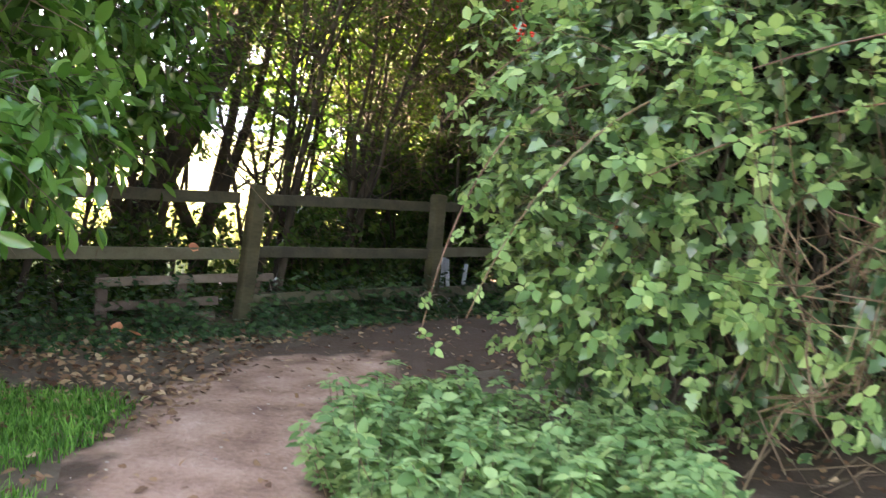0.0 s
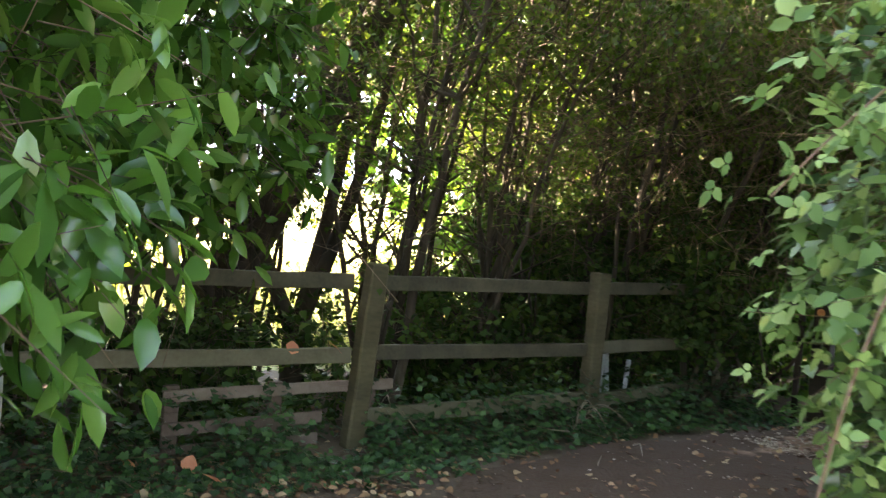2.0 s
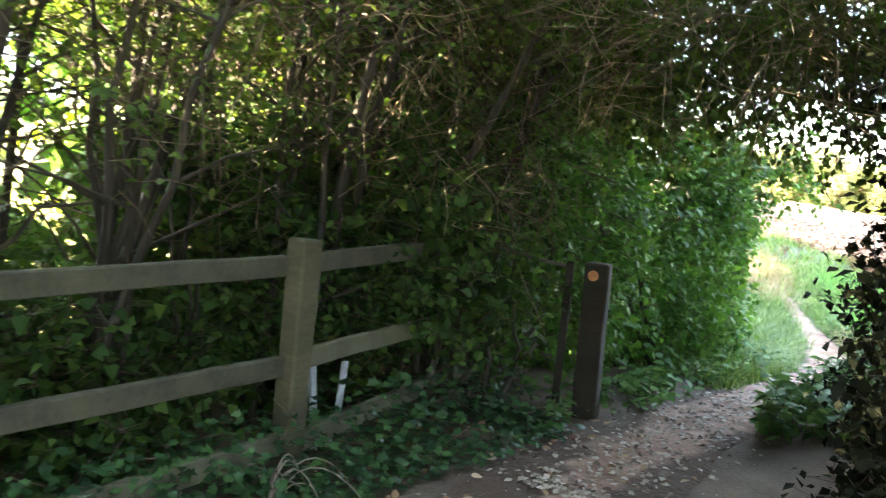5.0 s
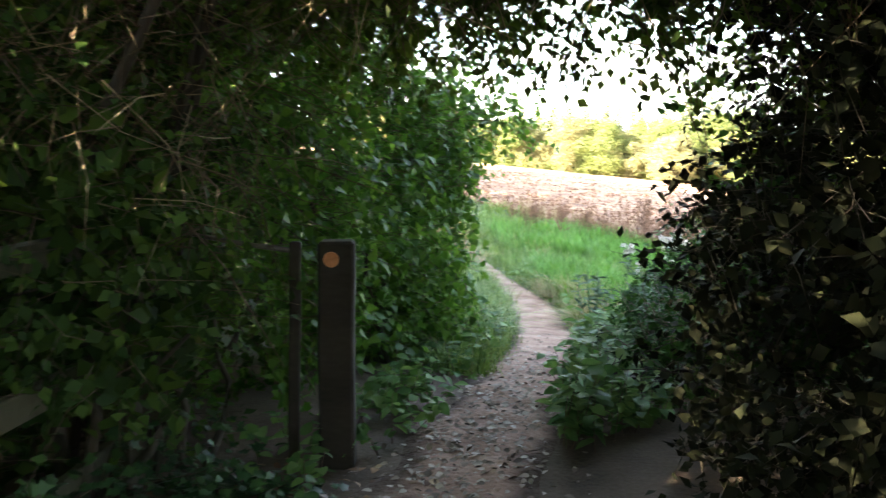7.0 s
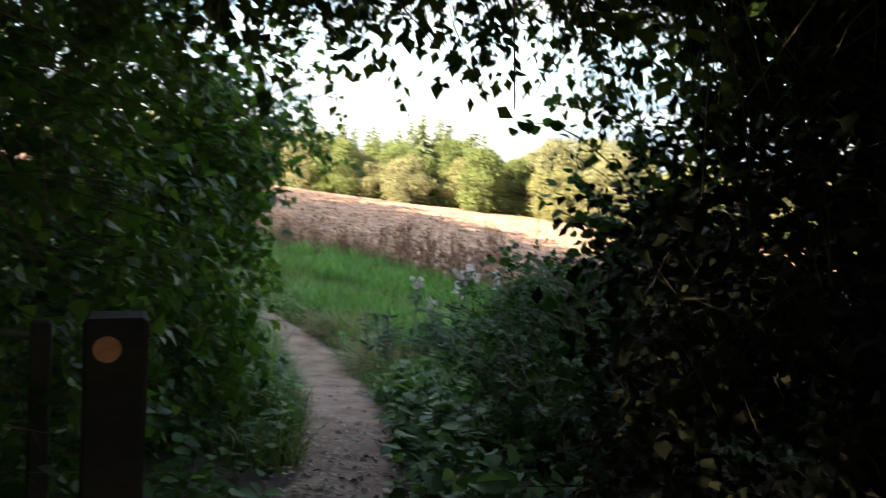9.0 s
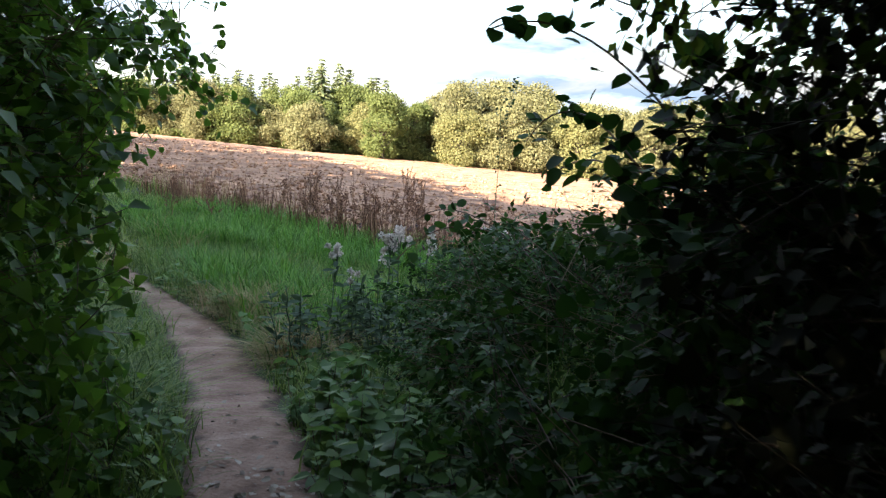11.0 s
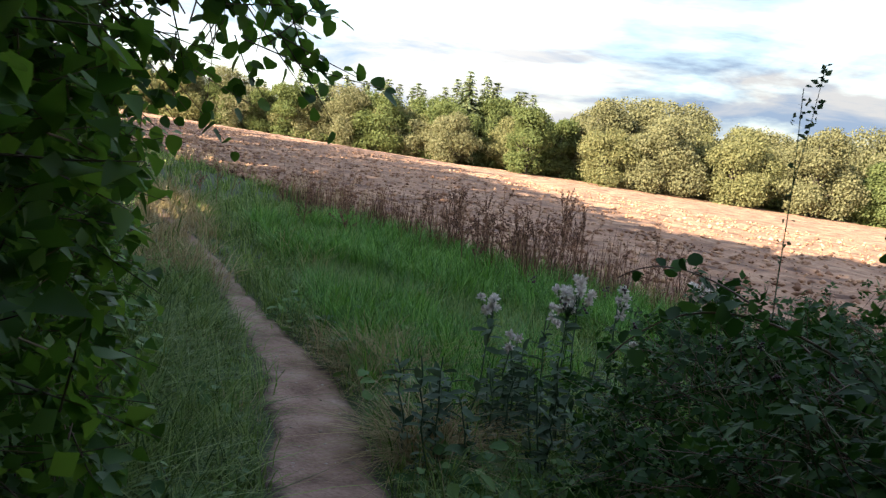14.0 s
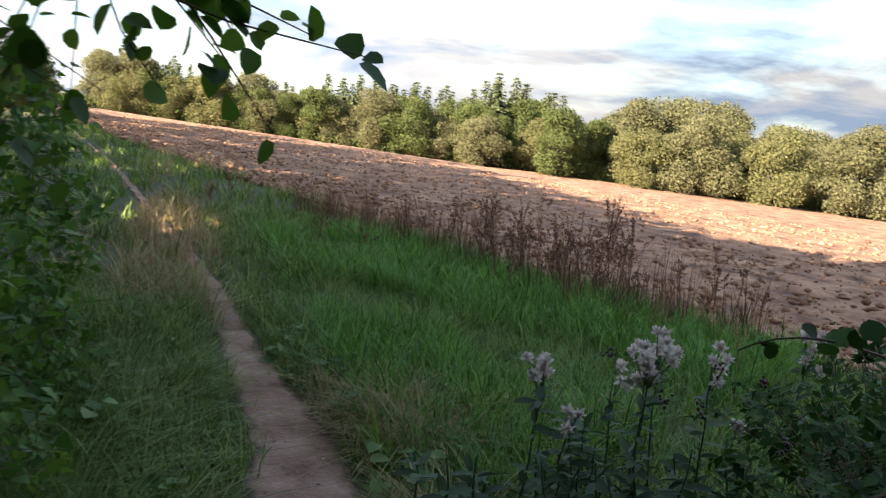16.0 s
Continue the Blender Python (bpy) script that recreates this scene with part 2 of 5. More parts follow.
M_LITTER = material("dead_leaf", [(0.1, (0.09, 0.042, 0.022)), (0.45, (0.19, 0.10, 0.05)), (0.75, (0.29, 0.17, 0.09)), (0.95, (0.46, 0.33, 0.20))], rough=0.8, scale=12, bump=0.2, island=0.9)
M_FLAKE = material("pale_leaf_flake", [(0.1, (0.14, 0.10, 0.075)), (0.5, (0.30, 0.23, 0.18)), (0.9, (0.50, 0.42, 0.35))], rough=0.8, scale=12, bump=0.2, island=0.9)
M_RUSSET = material("russet_leaf", [(0.2, (0.42, 0.12, 0.06)), (0.8, (0.60, 0.24, 0.13))], rough=0.7, scale=14, bump=0.2, rand=0.6)
M_GRASS = leafmat("grass_blade", (0.040, 0.085, 0.018), (0.120, 0.205, 0.046), (0.250, 0.335, 0.105), (0.42, 0.35, 0.17), rough=0.5, tl=0.3)
M_LUSH = leafmat("lush_grass_blade", (0.030, 0.100, 0.016), (0.090, 0.225, 0.040), (0.175, 0.350, 0.078), rough=0.45, tl=0.3)
M_DRY = leafmat("dry_grass_blade", (0.20, 0.16, 0.075), (0.33, 0.26, 0.13), (0.46, 0.38, 0.21), rough=0.7, tl=0.3)
M_PALE = leafmat("bleached_meadow_blade", (0.16, 0.19, 0.06), (0.27, 0.29, 0.11), (0.38, 0.37, 0.17), (0.48, 0.42, 0.24), rough=0.6, tl=0.35)
M_SOIL = material("woodland_soil", [(0.25, (0.045, 0.032, 0.022)), (0.5, (0.10, 0.072, 0.05)), (0.8, (0.17, 0.125, 0.09))], rough=0.95, scale=2.2, detail=9, bump=0.6, fine=38, dist=0.03)
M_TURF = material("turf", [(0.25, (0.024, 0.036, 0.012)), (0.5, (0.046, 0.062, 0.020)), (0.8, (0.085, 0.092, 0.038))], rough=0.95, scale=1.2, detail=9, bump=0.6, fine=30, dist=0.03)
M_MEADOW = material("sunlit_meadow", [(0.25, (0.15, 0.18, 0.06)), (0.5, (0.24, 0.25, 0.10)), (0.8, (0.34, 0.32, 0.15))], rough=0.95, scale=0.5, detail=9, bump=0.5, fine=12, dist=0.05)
M_PATH = material("trodden_earth", [(0.30, (0.165, 0.090, 0.062)), (0.48, (0.300, 0.182, 0.134)), (0.62, (0.385, 0.248, 0.190)), (0.78, (0.490, 0.345, 0.278))], rough=0.95, scale=3.2, detail=12, bump=1.0, fine=34, dist=0.045)
M_FIELD = material("ploughed_earth", [(0.30, (0.085, 0.040, 0.024)), (0.52, (0.265, 0.146, 0.087)), (0.78, (0.440, 0.275, 0.172))], rough=0.97, scale=1.1, detail=12, bump=1.0, fine=7, dist=0.12)
M_CLOD = material("earth_clod", [(0.2, (0.130, 0.065, 0.038)), (0.5, (0.265, 0.145, 0.086)), (0.85, (0.420, 0.265, 0.168))], rough=0.97, scale=9, bump=0.6, fine=60, dist=0.01, island=0.6)
M_STONE = material("flint_pebble", [(0.2, (0.22, 0.17, 0.14)), (0.5, (0.36, 0.29, 0.24)), (0.85, (0.52, 0.45, 0.39))], rough=0.8, scale=9, bump=0.3, island=0.8)
M_STUBBLE = material("rough_grassland", [(0.25, (0.12, 0.15, 0.05)), (0.5, (0.20, 0.20, 0.08)), (0.8, (0.31, 0.26, 0.12))], rough=0.95, scale=0.25, detail=9, bump=0.5, fine=3, dist=0.1)


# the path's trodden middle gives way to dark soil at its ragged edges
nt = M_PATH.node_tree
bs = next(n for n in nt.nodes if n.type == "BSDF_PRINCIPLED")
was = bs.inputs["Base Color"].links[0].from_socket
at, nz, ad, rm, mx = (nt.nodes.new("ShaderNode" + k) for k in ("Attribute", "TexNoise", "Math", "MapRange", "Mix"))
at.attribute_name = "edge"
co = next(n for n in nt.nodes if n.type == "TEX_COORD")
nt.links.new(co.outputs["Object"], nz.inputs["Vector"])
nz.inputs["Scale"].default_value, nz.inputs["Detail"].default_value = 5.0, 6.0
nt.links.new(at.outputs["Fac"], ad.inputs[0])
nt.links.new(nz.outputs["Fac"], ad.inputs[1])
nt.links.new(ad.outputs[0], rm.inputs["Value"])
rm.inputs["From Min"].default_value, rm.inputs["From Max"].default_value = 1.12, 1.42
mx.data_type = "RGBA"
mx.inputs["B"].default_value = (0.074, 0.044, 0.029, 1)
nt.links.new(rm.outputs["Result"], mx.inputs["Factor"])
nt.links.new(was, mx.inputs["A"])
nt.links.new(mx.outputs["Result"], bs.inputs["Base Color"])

# ---- ground heights and the lane's plan ----
LANE = [(0.55, -4.0), (0.3, -1.0), (-0.1, 1.2), (-0.82, 3.2), (-0.98, 4.6), (-0.66, 5.7), (-0.05, 6.8), (0.85, 8.05), (2.5, 9.3),
        (3.9, 10.35), (5.25, 11.45), (6.5, 12.65), (7.65, 13.85), (8.35, 14.85), (8.95, 16.0), (10.0, 17.7), (11.0, 19.4), (18.0, 33.0), (27.0, 52.0), (37, 73)]
LANE_W = [0.60, 0.62, 0.66, 0.70, 0.74, 0.82, 0.90, 0.64, 0.35,
          0.31, 0.33, 0.35, 0.34, 0.28, 0.21, 0.17, 0.12, 0.08, 0.06, 0.05]


def smooth(a, b, x):
    s = np.clip((np.asarray(x, float) - a) / (b - a), 0, 1)
    return s * s * (3 - 2 * s)


def ground_z(x, y):
    x, y = np.asarray(x, float), np.asarray(y, float)
    u = (x + y) / 1.4142
    xs, ys = 260 * np.tanh(x / 260), 260 * np.tanh(y / 260)
    slope = -0.95 - 0.0484 * xs + 0.0506 * ys - 1.2 * smooth(58, 92, xs) * smooth(20, 60, ys + xs - 60)
    return smooth(8.3, 15.5, u) * slope


def lane_distance(P, lane=LANE):
    """Plan distance of points to the lane's line, and the lane's half width there."""
    P = np.asarray(P, float)[:, :2]
    best, wid = np.full(len(P), 1e9), np.zeros(len(P))
    for i in range(len(lane) - 1):
        a, b = np.array(lane[i]), np.array(lane[i + 1])
        t = np.clip(((P - a) @ (b - a)) / ((b - a) @ (b - a)), 0, 1)
        d = np.linalg.norm(P - a - t[:, None] * (b - a), axis=1)
        w = LANE_W[i] * (1 - t) + LANE_W[i + 1] * t
        near = d < best
        best[near], wid[near] = d[near], w[near]
    return best, wid


# ---- mesh helpers ----
class Buf:
    """Gathers triangles with numpy and links them as one mesh."""

    def __init__(self):
        self.v, self.f, self.n = [], [], 0

    def add(self, V, F):
        V, F = np.asarray(V, float).reshape(-1, 3), np.asarray(F, int).reshape(-1, 3)
        self.v.append(V)
        self.f.append(F + self.n)
        self.n += len(V)

    def mesh(self, name, mat, soft=False):
        me = bpy.data.meshes.new(name)
        V, F = np.concatenate([np.zeros((0, 3)), *self.v]), np.concatenate([np.zeros((0, 3), int), *self.f])
        me.vertices.add(len(V))
        me.vertices.foreach_set("co", V.ravel())
        me.loops.add(F.size)
        me.loops.foreach_set("vertex_index", F.ravel().astype(np.int32))
        me.polygons.add(len(F))
        me.polygons.foreach_set("loop_start", np.arange(0, F.size, 3, dtype=np.int32))
        if soft:
            me.polygons.foreach_set("use_smooth", np.ones(len(F), bool))
        me.update(calc_edges=True)
        me.materials.append(mat)
        return me


def part(name, src, mat, parent, label="", soft=False):
    """Links a Buf or a bmesh as one mesh object under a thing or a part."""
    if isinstance(src, Buf):
        me = src.mesh(name, mat, soft)
    else:
        me = bpy.data.meshes.new(name)
        src.to_mesh(me)
        src.free()
        me.materials.append(mat)
    ob = new(name, me)
    ob.parent = parent
    if name in ("foliage", "twigwork", "crown", "brushwork", "seed_head", "fruit_cluster"):
        ob["kind"] = "stuff"
    if label:
        ob["label"] = label
    return ob


def thing(name, x, y, label, category, group="", kind="", z=None):
    e = new(name)
    e.location = (x, y, float(ground_z(x, y)) if z is None else z)
    return tagged(e, label, category, group, kind)


def unit(A):
    A = np.asarray(A, float)
    return A / np.maximum(np.linalg.norm(A, axis=-1, keepdims=True), 1e-9)


def tube(buf, pts, r0, r1, sides=5):
    pts = np.asarray(pts, float)
    n = len(pts)
    T = unit(np.gradient(pts, axis=0))
    ref = np.array([0.31, 0.17, 0.93]) if abs(T[0, 2]) < 0.8 else np.array([0.9, 0.3, 0.1])
    X = unit(np.cross(T, ref))
    Y = np.cross(T, X)
    r = np.linspace(r0, r1, n)[:, None, None]
    a = np.linspace(0, 2 * math.pi, sides, endpoint=False)
    ring = pts[:, None] + r * (X[:, None] * np.cos(a)[None, :, None] + Y[:, None] * np.sin(a)[None, :, None])
    i, j = np.meshgrid(np.arange(n - 1), np.arange(sides), indexing="ij")
    k = (j + 1) % sides
    A, B, C, D = i * sides + j, i * sides + k, (i + 1) * sides + k, (i + 1) * sides + j
    F = np.concatenate([np.stack([A, B, C], -1).reshape(-1, 3), np.stack([A, C, D], -1).reshape(-1, 3)])
    buf.add(ring.reshape(-1, 3), F)


def tubes(buf, P, Q, r, rng, bow=0.06):
    """Many thin three-sided twigs from P to Q at once, slightly bowed."""
    P, Q = np.asarray(P, float), np.asarray(Q, float)
    n = len(P)
    D = unit(Q - P)
    L = np.linalg.norm(Q - P, axis=1, keepdims=True)
    X = unit(np.cross(D, rng.normal(size=(n, 3))))
    Y = np.cross(D, X)
    Mid = (P + Q) / 2 + X * L * rng.uniform(-bow, bow, (n, 1))
    r = np.broadcast_to(np.asarray(r, float).reshape(-1, 1), (n, 1))
    V = np.zeros((n, 9, 3))
    for k, (C, s) in enumerate(((P, 1.0), (Mid, 0.8), (Q, 0.4))):
        for j in range(3):
            a = j * 2.0944
            V[:, k * 3 + j] = C + r * s * (X * math.cos(a) + Y * math.sin(a))
    F = []
    for k in (0, 3):
        for j in range(3):
            jj = (j + 1) % 3
            F += [(k + j, k + jj, k + 3 + jj), (k + j, k + 3 + jj, k + 3 + j)]
    F = np.array(F)
    buf.add(V.reshape(-1, 3), (F[None] + 9 * np.arange(n)[:, None, None]).reshape(-1, 3))


def outline(points, curl=0.10, fold=0.12):
    """Leaf template from its right-hand outline (x, y), mirrored, with a folded midrib and a drooping tip."""
    V, F = [(0, 0, 0)], []
    for x, y in points:
        V += [(-x, y, fold * x - curl * y * y), (x, y, fold * x - curl * y * y), (0, y, -curl * y * y)]
    V.append((0, 1, -curl))
    n = len(points)
    F += [(0, 3, 1), (0, 2, 3)]
    for i in range(n - 1):
        a, b = 1 + 3 * i, 4 + 3 * i
        F += [(a, a + 2, b + 2), (a, b + 2, b), (a + 2, a + 1, b + 1), (a + 2, b + 1, b + 2)]
    a = 1 + 3 * (n - 1)
    F += [(a, a + 2, len(V) - 1), (a + 2, a + 1, len(V) - 1)]
    return np.array(V, float), np.array(F)


def trio(t):
    """Three leaflets on one stalk."""
    V, F = t
    out, faces = [], []
    for k, (ang, s, off) in enumerate(((0, 1.0, 0.25), (1.25, 0.8, 0.12), (-1.25, 0.8, 0.12))):
        c, d = math.cos(ang), math.sin(ang)
        W = V * s * 0.62
        W = np.stack([W[:, 0] * c + W[:, 1] * d, -W[:, 0] * d + W[:, 1] * c + off, W[:, 2]], -1)
        out.append(W)
        faces.append(F + k * len(V))
    return np.concatenate(out), np.concatenate(faces)


T_LAUREL = outline([(0.12, 0.15), (0.19, 0.45), (0.15, 0.75)], 0.16, 0.25)
T_OVATE = outline([(0.30, 0.20), (0.36, 0.45), (0.20, 0.78)], 0.16, 0.2)
T_ROUND = outline([(0.38, 0.12), (0.46, 0.45), (0.32, 0.78)], 0.14, 0.2)
T_IVY = outline([(0.40, 0.05), (0.20, 0.30), (0.45, 0.42), (0.14, 0.66)], 0.15, 0.15)
T_SMALL = outline([(0.36, 0.42)], 0.12, 0.2)
T_IVY_M = outline([(0.42, 0.08), (0.22, 0.30), (0.36, 0.48)], 0.18, 0.22)
T_IVY_S = outline([(0.42, 0.12), (0.30, 0.45)], 0.15, 0.18)
T_BRAMBLE_S = trio(outline([(0.30, 0.42)], 0.15, 0.25))
T_BRAMBLE = trio(outline([(0.30, 0.28), (0.26, 0.66)], 0.15, 0.25))
T_CLUMP = (np.array([(-0.5, 0, 0.05), (0.45, -0.1, -0.08), (0.1, 0.55, 0.1), (-0.25, -0.5, -0.1), (0.5, 0.4, -0.15), (0, 0, 0.22)], float),
           np.array([(0, 5, 2), (3, 5, 0), (3, 1, 5), (1, 4, 5), (4, 2, 5)]))


T_FROND = (np.array([(-0.26, 0, 0), (0.26, 0, 0), (0.20, 1, -0.14), (-0.20, 0.9, -0.1)], float), np.array([(0, 1, 2), (0, 2, 3)]))
T_FLAKE = (np.array([(-0.45, -0.1, 0.0), (0.1, -0.5, 0.08), (0.5, 0.15, -0.05), (-0.05, 0.55, 0.1)], float), np.array([(0, 1, 2), (0, 2, 3)]))


def leaves(buf, P, D, N, S, t):
    """Places the template t at P, growing along D, facing N, of length S."""
    V, F = t
    D = unit(D)
    X = unit(np.cross(D, N))
    Z = np.cross(X, D)
    S = np.broadcast_to(np.asarray(S, float), (len(P),))[:, None, None]
    W = P[:, None] + S * (V[None, :, :1] * X[:, None] + V[None, :, 1:2] * D[:, None] + V[None, :, 2:] * Z[:, None])
    buf.add(W.reshape(-1, 3), (F[None] + len(V) * np.arange(len(P))[:, None, None]).reshape(-1, 3))


def in_blobs(P, blobs, k=1.0):
    inside = np.zeros(len(P), bool)
    for c, r in blobs:
        inside |= (((P - np.array(c)) / (np.array(r) * k)) ** 2).sum(1) < 1
    return inside


def shell(blobs, n, rng, depth=0.35, hollow=0.7, keep=None):
    """Points in the outer rind of a union of ellipsoids, with their outward directions."""
    area = np.array([(r[0] * r[1] + r[1] * r[2] + r[0] * r[2]) for _, r in blobs])
    pick = rng.choice(len(blobs), n * 3, p=area / area.sum())
    C, R = np.array([b[0] for b in blobs])[pick], np.array([b[1] for b in blobs])[pick]
    U = unit(rng.normal(size=(n * 3, 3)))
    rad = 1.0 - depth * rng.random((n * 3, 1)) ** 1.6
    P = C + U * R * rad
    lump = np.array([noise.noise(Vector(p * 1.3)) for p in P])
    ok = ~in_blobs(P, blobs, hollow) & (lump > -0.28)
    ok &= P[:, 2] > ground_z(P[:, 0], P[:, 1]) + 0.03
    if keep is not None:
        ok &= keep(P)
    O = unit(U / R)
    return P[ok][:n], O[ok][:n]


def foliage(leaf_buf, twig_buf, P, O, rng, per=7, twig=0.3, size=0.06, t=T_SMALL, droop=0.2, r=0.003, jitter=0.6):
    """At each point a twig growing outwards with leaves along it."""
    n = len(P)
    D = unit(O + rng.normal(scale=0.55, size=(n, 3)) + np.array([0, 0, 0.15 - droop]))
    L = twig * rng.uniform(0.5, 1.3, (n, 1))
    Q = P + D * L
    if twig_buf is not None:
        tubes(twig_buf, P - D * L * 0.6, Q, r, rng)
    s = np.repeat(np.arange(n), per)
    f = rng.random((len(s), 1))
    B = P[s] + D[s] * L[s] * f + rng.normal(scale=size * 0.3, size=(len(s), 3))
    LD = unit(D[s] * 0.6 + rng.normal(scale=0.75, size=(len(s), 3)) + np.array([0, 0, -droop]))
    LN = unit(O[s] * 0.5 + np.array([0, 0, 0.9]) + rng.normal(scale=jitter * 0.6, size=(len(s), 3)))
    leaves(leaf_buf, B, LD, LN, size * rng.uniform(0.55, 1.2, len(s)), t)


def off_lane(r, top=2.35):
    """Keeps foliage out of the walked way below head height."""
    def keep(P):
        d, _ = lane_distance(P)
        return (d > r) | (P[:, 2] > top)
    return keep


def right_clear(r, top=2.35, line=(0.02, 0.77, 4.3)):
    """As off_lane, and open along the sight line from the bend to the field."""
    near = off_lane(r, top)

    def keep(P):
        return near(P) & ((P[:, 0] > line[0] + line[1] * (P[:, 1] - line[2])) | (P[:, 2] > 2.0) | (P[:, 1] < 4.3))
    return keep


def shrub(name, blobs, n, leaf, lm, rng, label, category, per=7, twig=0.3, size=0.06, droop=0.2, depth=0.4, hollow=0.65,
          keep=None, stems=5, tm=None, group="", stem_r=0.03, core=0, grain=(0.07, 0.14)):
    """A bush: stems that fork up into the crown, twigs, and leaves on the twigs."""
    cx, cy = np.mean([b[0][0] for b in blobs]), np.mean([b[0][1] for b in blobs])
    root = thing(name, cx, cy, label, category, group)
    o = np.array(root.location)
    P, O = shell(blobs, n, rng, depth, hollow, keep)
    lb, tb = Buf(), Buf()
    foliage(lb, tb, P - o, O, rng, per, twig, size, leaf, droop)
    if core:
        P, O = shell([(c, tuple(np.array(r) * 0.74)) for c, r in blobs], int(core * 1.7), rng, 0.6, 0.05, keep)
        leaves(lb, P - o, unit(rng.normal(size=P.shape)), unit(rng.normal(size=P.shape) + O * 0.7), rng.uniform(*grain, len(P)), T_SMALL)
    for i in range(stems):
        sb = Buf()
        c, rr = blobs[i % len(blobs)]
        base = np.array([c[0] + rng.normal() * rr[0] * 0.25, c[1] + rng.normal() * rr[1] * 0.25, 0])
        base[2] = ground_z(base[0], base[1]) - 0.05
        if keep is not None and not keep(base[None] * [1, 1, 0])[0]:
            continue
        for k in range(3):
            tip = np.array(c) + unit(rng.normal(size=3)) * np.array(rr) * 0.75
            tip[2] = max(tip[2], base[2] + 0.5)
            if keep is not None and not keep(tip[None])[0]:
                continue
            f = np.linspace(0, 1, 7)[:, None]
            mid = base * (1 - f) + tip * f + np.sin(f * math.pi) * rng.normal(scale=0.10, size=3) + rng.normal(scale=0.02, size=(7, 3))
            tube(sb, mid - o, stem_r * rng.uniform(0.6, 1.2), stem_r * 0.25, 5)
        if sb.n:
            part("stem", sb, M_BARK, root, soft=True)
    part("twigwork", tb, tm or M_TWIG, root)
    part("foliage", lb, lm, root)
    return root


# ---- ground, lane and field ----
def sheet_mesh(name, X, Y, Z, mats, slot=None, soft=True):
    ny, nx = X.shape
    V = np.stack([X, Y, Z], -1).reshape(-1, 3)
    i, j = np.meshgrid(np.arange(ny - 1), np.arange(nx - 1), indexing="ij")
    a = i * nx + j
    F = np.stack([a, a + 1, a + nx + 1, a + nx], -1).reshape(-1, 4)
    me = bpy.data.meshes.new(name)
    me.vertices.add(len(V))
    me.vertices.foreach_set("co", V.ravel())
    me.loops.add(F.size)
    me.loops.foreach_set("vertex_index", F.ravel().astype(np.int32))
    me.polygons.add(len(F))
    me.polygons.foreach_set("loop_start", np.arange(0, F.size, 4, dtype=np.int32))
    if soft:
        me.polygons.foreach_set("use_smooth", np.ones(len(F), bool))
    for m in mats:
        me.materials.append(m)
    if slot is not None:
        me.polygons.foreach_set("material_index", slot(V[F].mean(1)).astype(np.int32))
    me.update(calc_edges=True)
    return new(name, me)


def bumps(X, Y, s, amp, seed=0.0):
    flat = np.array([noise.fractal(Vector((x * s, y * s, seed)), 1.0, 2.0, 4) for x, y in zip(X.ravel(), Y.ravel())])
    return amp * flat.reshape(X.shape)


FENCE_A, FENCE_B = np.array([-1.70, 7.32]), np.array([-0.10, 8.62])
F_DIR = unit(FENCE_B - FENCE_A)
F_OUT = np.array([-F_DIR[1], F_DIR[0]])          # away from the lane

g = np.sinh(np.linspace(-7.6, 7.6, 240)) / math.sinh(7.6)
gx, gy = np.meshgrid(4 + 1600 * g, 10 + 1600 * g)


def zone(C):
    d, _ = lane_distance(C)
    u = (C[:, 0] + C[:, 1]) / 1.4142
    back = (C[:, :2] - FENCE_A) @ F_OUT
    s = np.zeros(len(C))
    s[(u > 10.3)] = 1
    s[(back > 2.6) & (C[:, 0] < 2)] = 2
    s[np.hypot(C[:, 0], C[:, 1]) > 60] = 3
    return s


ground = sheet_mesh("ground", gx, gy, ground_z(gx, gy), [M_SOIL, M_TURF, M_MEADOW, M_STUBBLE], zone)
tagged(ground, "earth and rough turf sloping down to the field", "ground", kind="structure")


def resample(pts, n):
    pts = np.array(pts, float)
    s = np.r_[0, np.cumsum(np.linalg.norm(np.diff(pts, axis=0), axis=1))]
    q = np.linspace(0, s[-1], n)
    return np.stack([np.interp(q, s, pts[:, k]) for k in range(pts.shape[1])], -1)


lane_line = resample([(*p, w) for p, w in zip(LANE, LANE_W)], 700)
for _ in range(60):
    lane_line[1:-1] = (lane_line[:-2] + lane_line[2:]) / 2 * 0.5 + lane_line[1:-1] * 0.5
lt = unit(np.gradient(lane_line[:, :2], axis=0))
ln = np.stack([lt[:, 1], -lt[:, 0]], -1)
cross = np.linspace(-1, 1, 21)
ragged = np.array([[noise.noise(Vector((i * 0.21, k * 9.0, 3))) for i in range(700)] for k in (1, 2)])
half = np.where(cross[None] < 0, (lane_line[:, 2] * (1.0 + 0.35 * ragged[0]))[:, None], (lane_line[:, 2] * (1.0 + 0.35 * ragged[1]))[:, None])
lx = lane_line[:, :1] + ln[:, :1] * half * cross[None]
ly = lane_line[:, 1:2] + ln[:, 1:2] * half * cross[None]
lz = ground_z(lx, ly) + 0.022 + bumps(lx, ly, 2.2, 0.012, 5.0) - 0.03 * np.abs(cross[None]) ** 6
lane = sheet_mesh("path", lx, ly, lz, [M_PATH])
# edge is also raised from y 5.2 to 9.8, darkening that whole stretch
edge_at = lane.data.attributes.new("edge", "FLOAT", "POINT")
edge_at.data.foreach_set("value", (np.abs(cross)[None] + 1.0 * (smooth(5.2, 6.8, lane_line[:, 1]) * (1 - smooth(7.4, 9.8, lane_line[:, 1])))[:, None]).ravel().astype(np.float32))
tagged(lane, "narrow trodden earth footpath with dry cracks", "path", kind="structure")

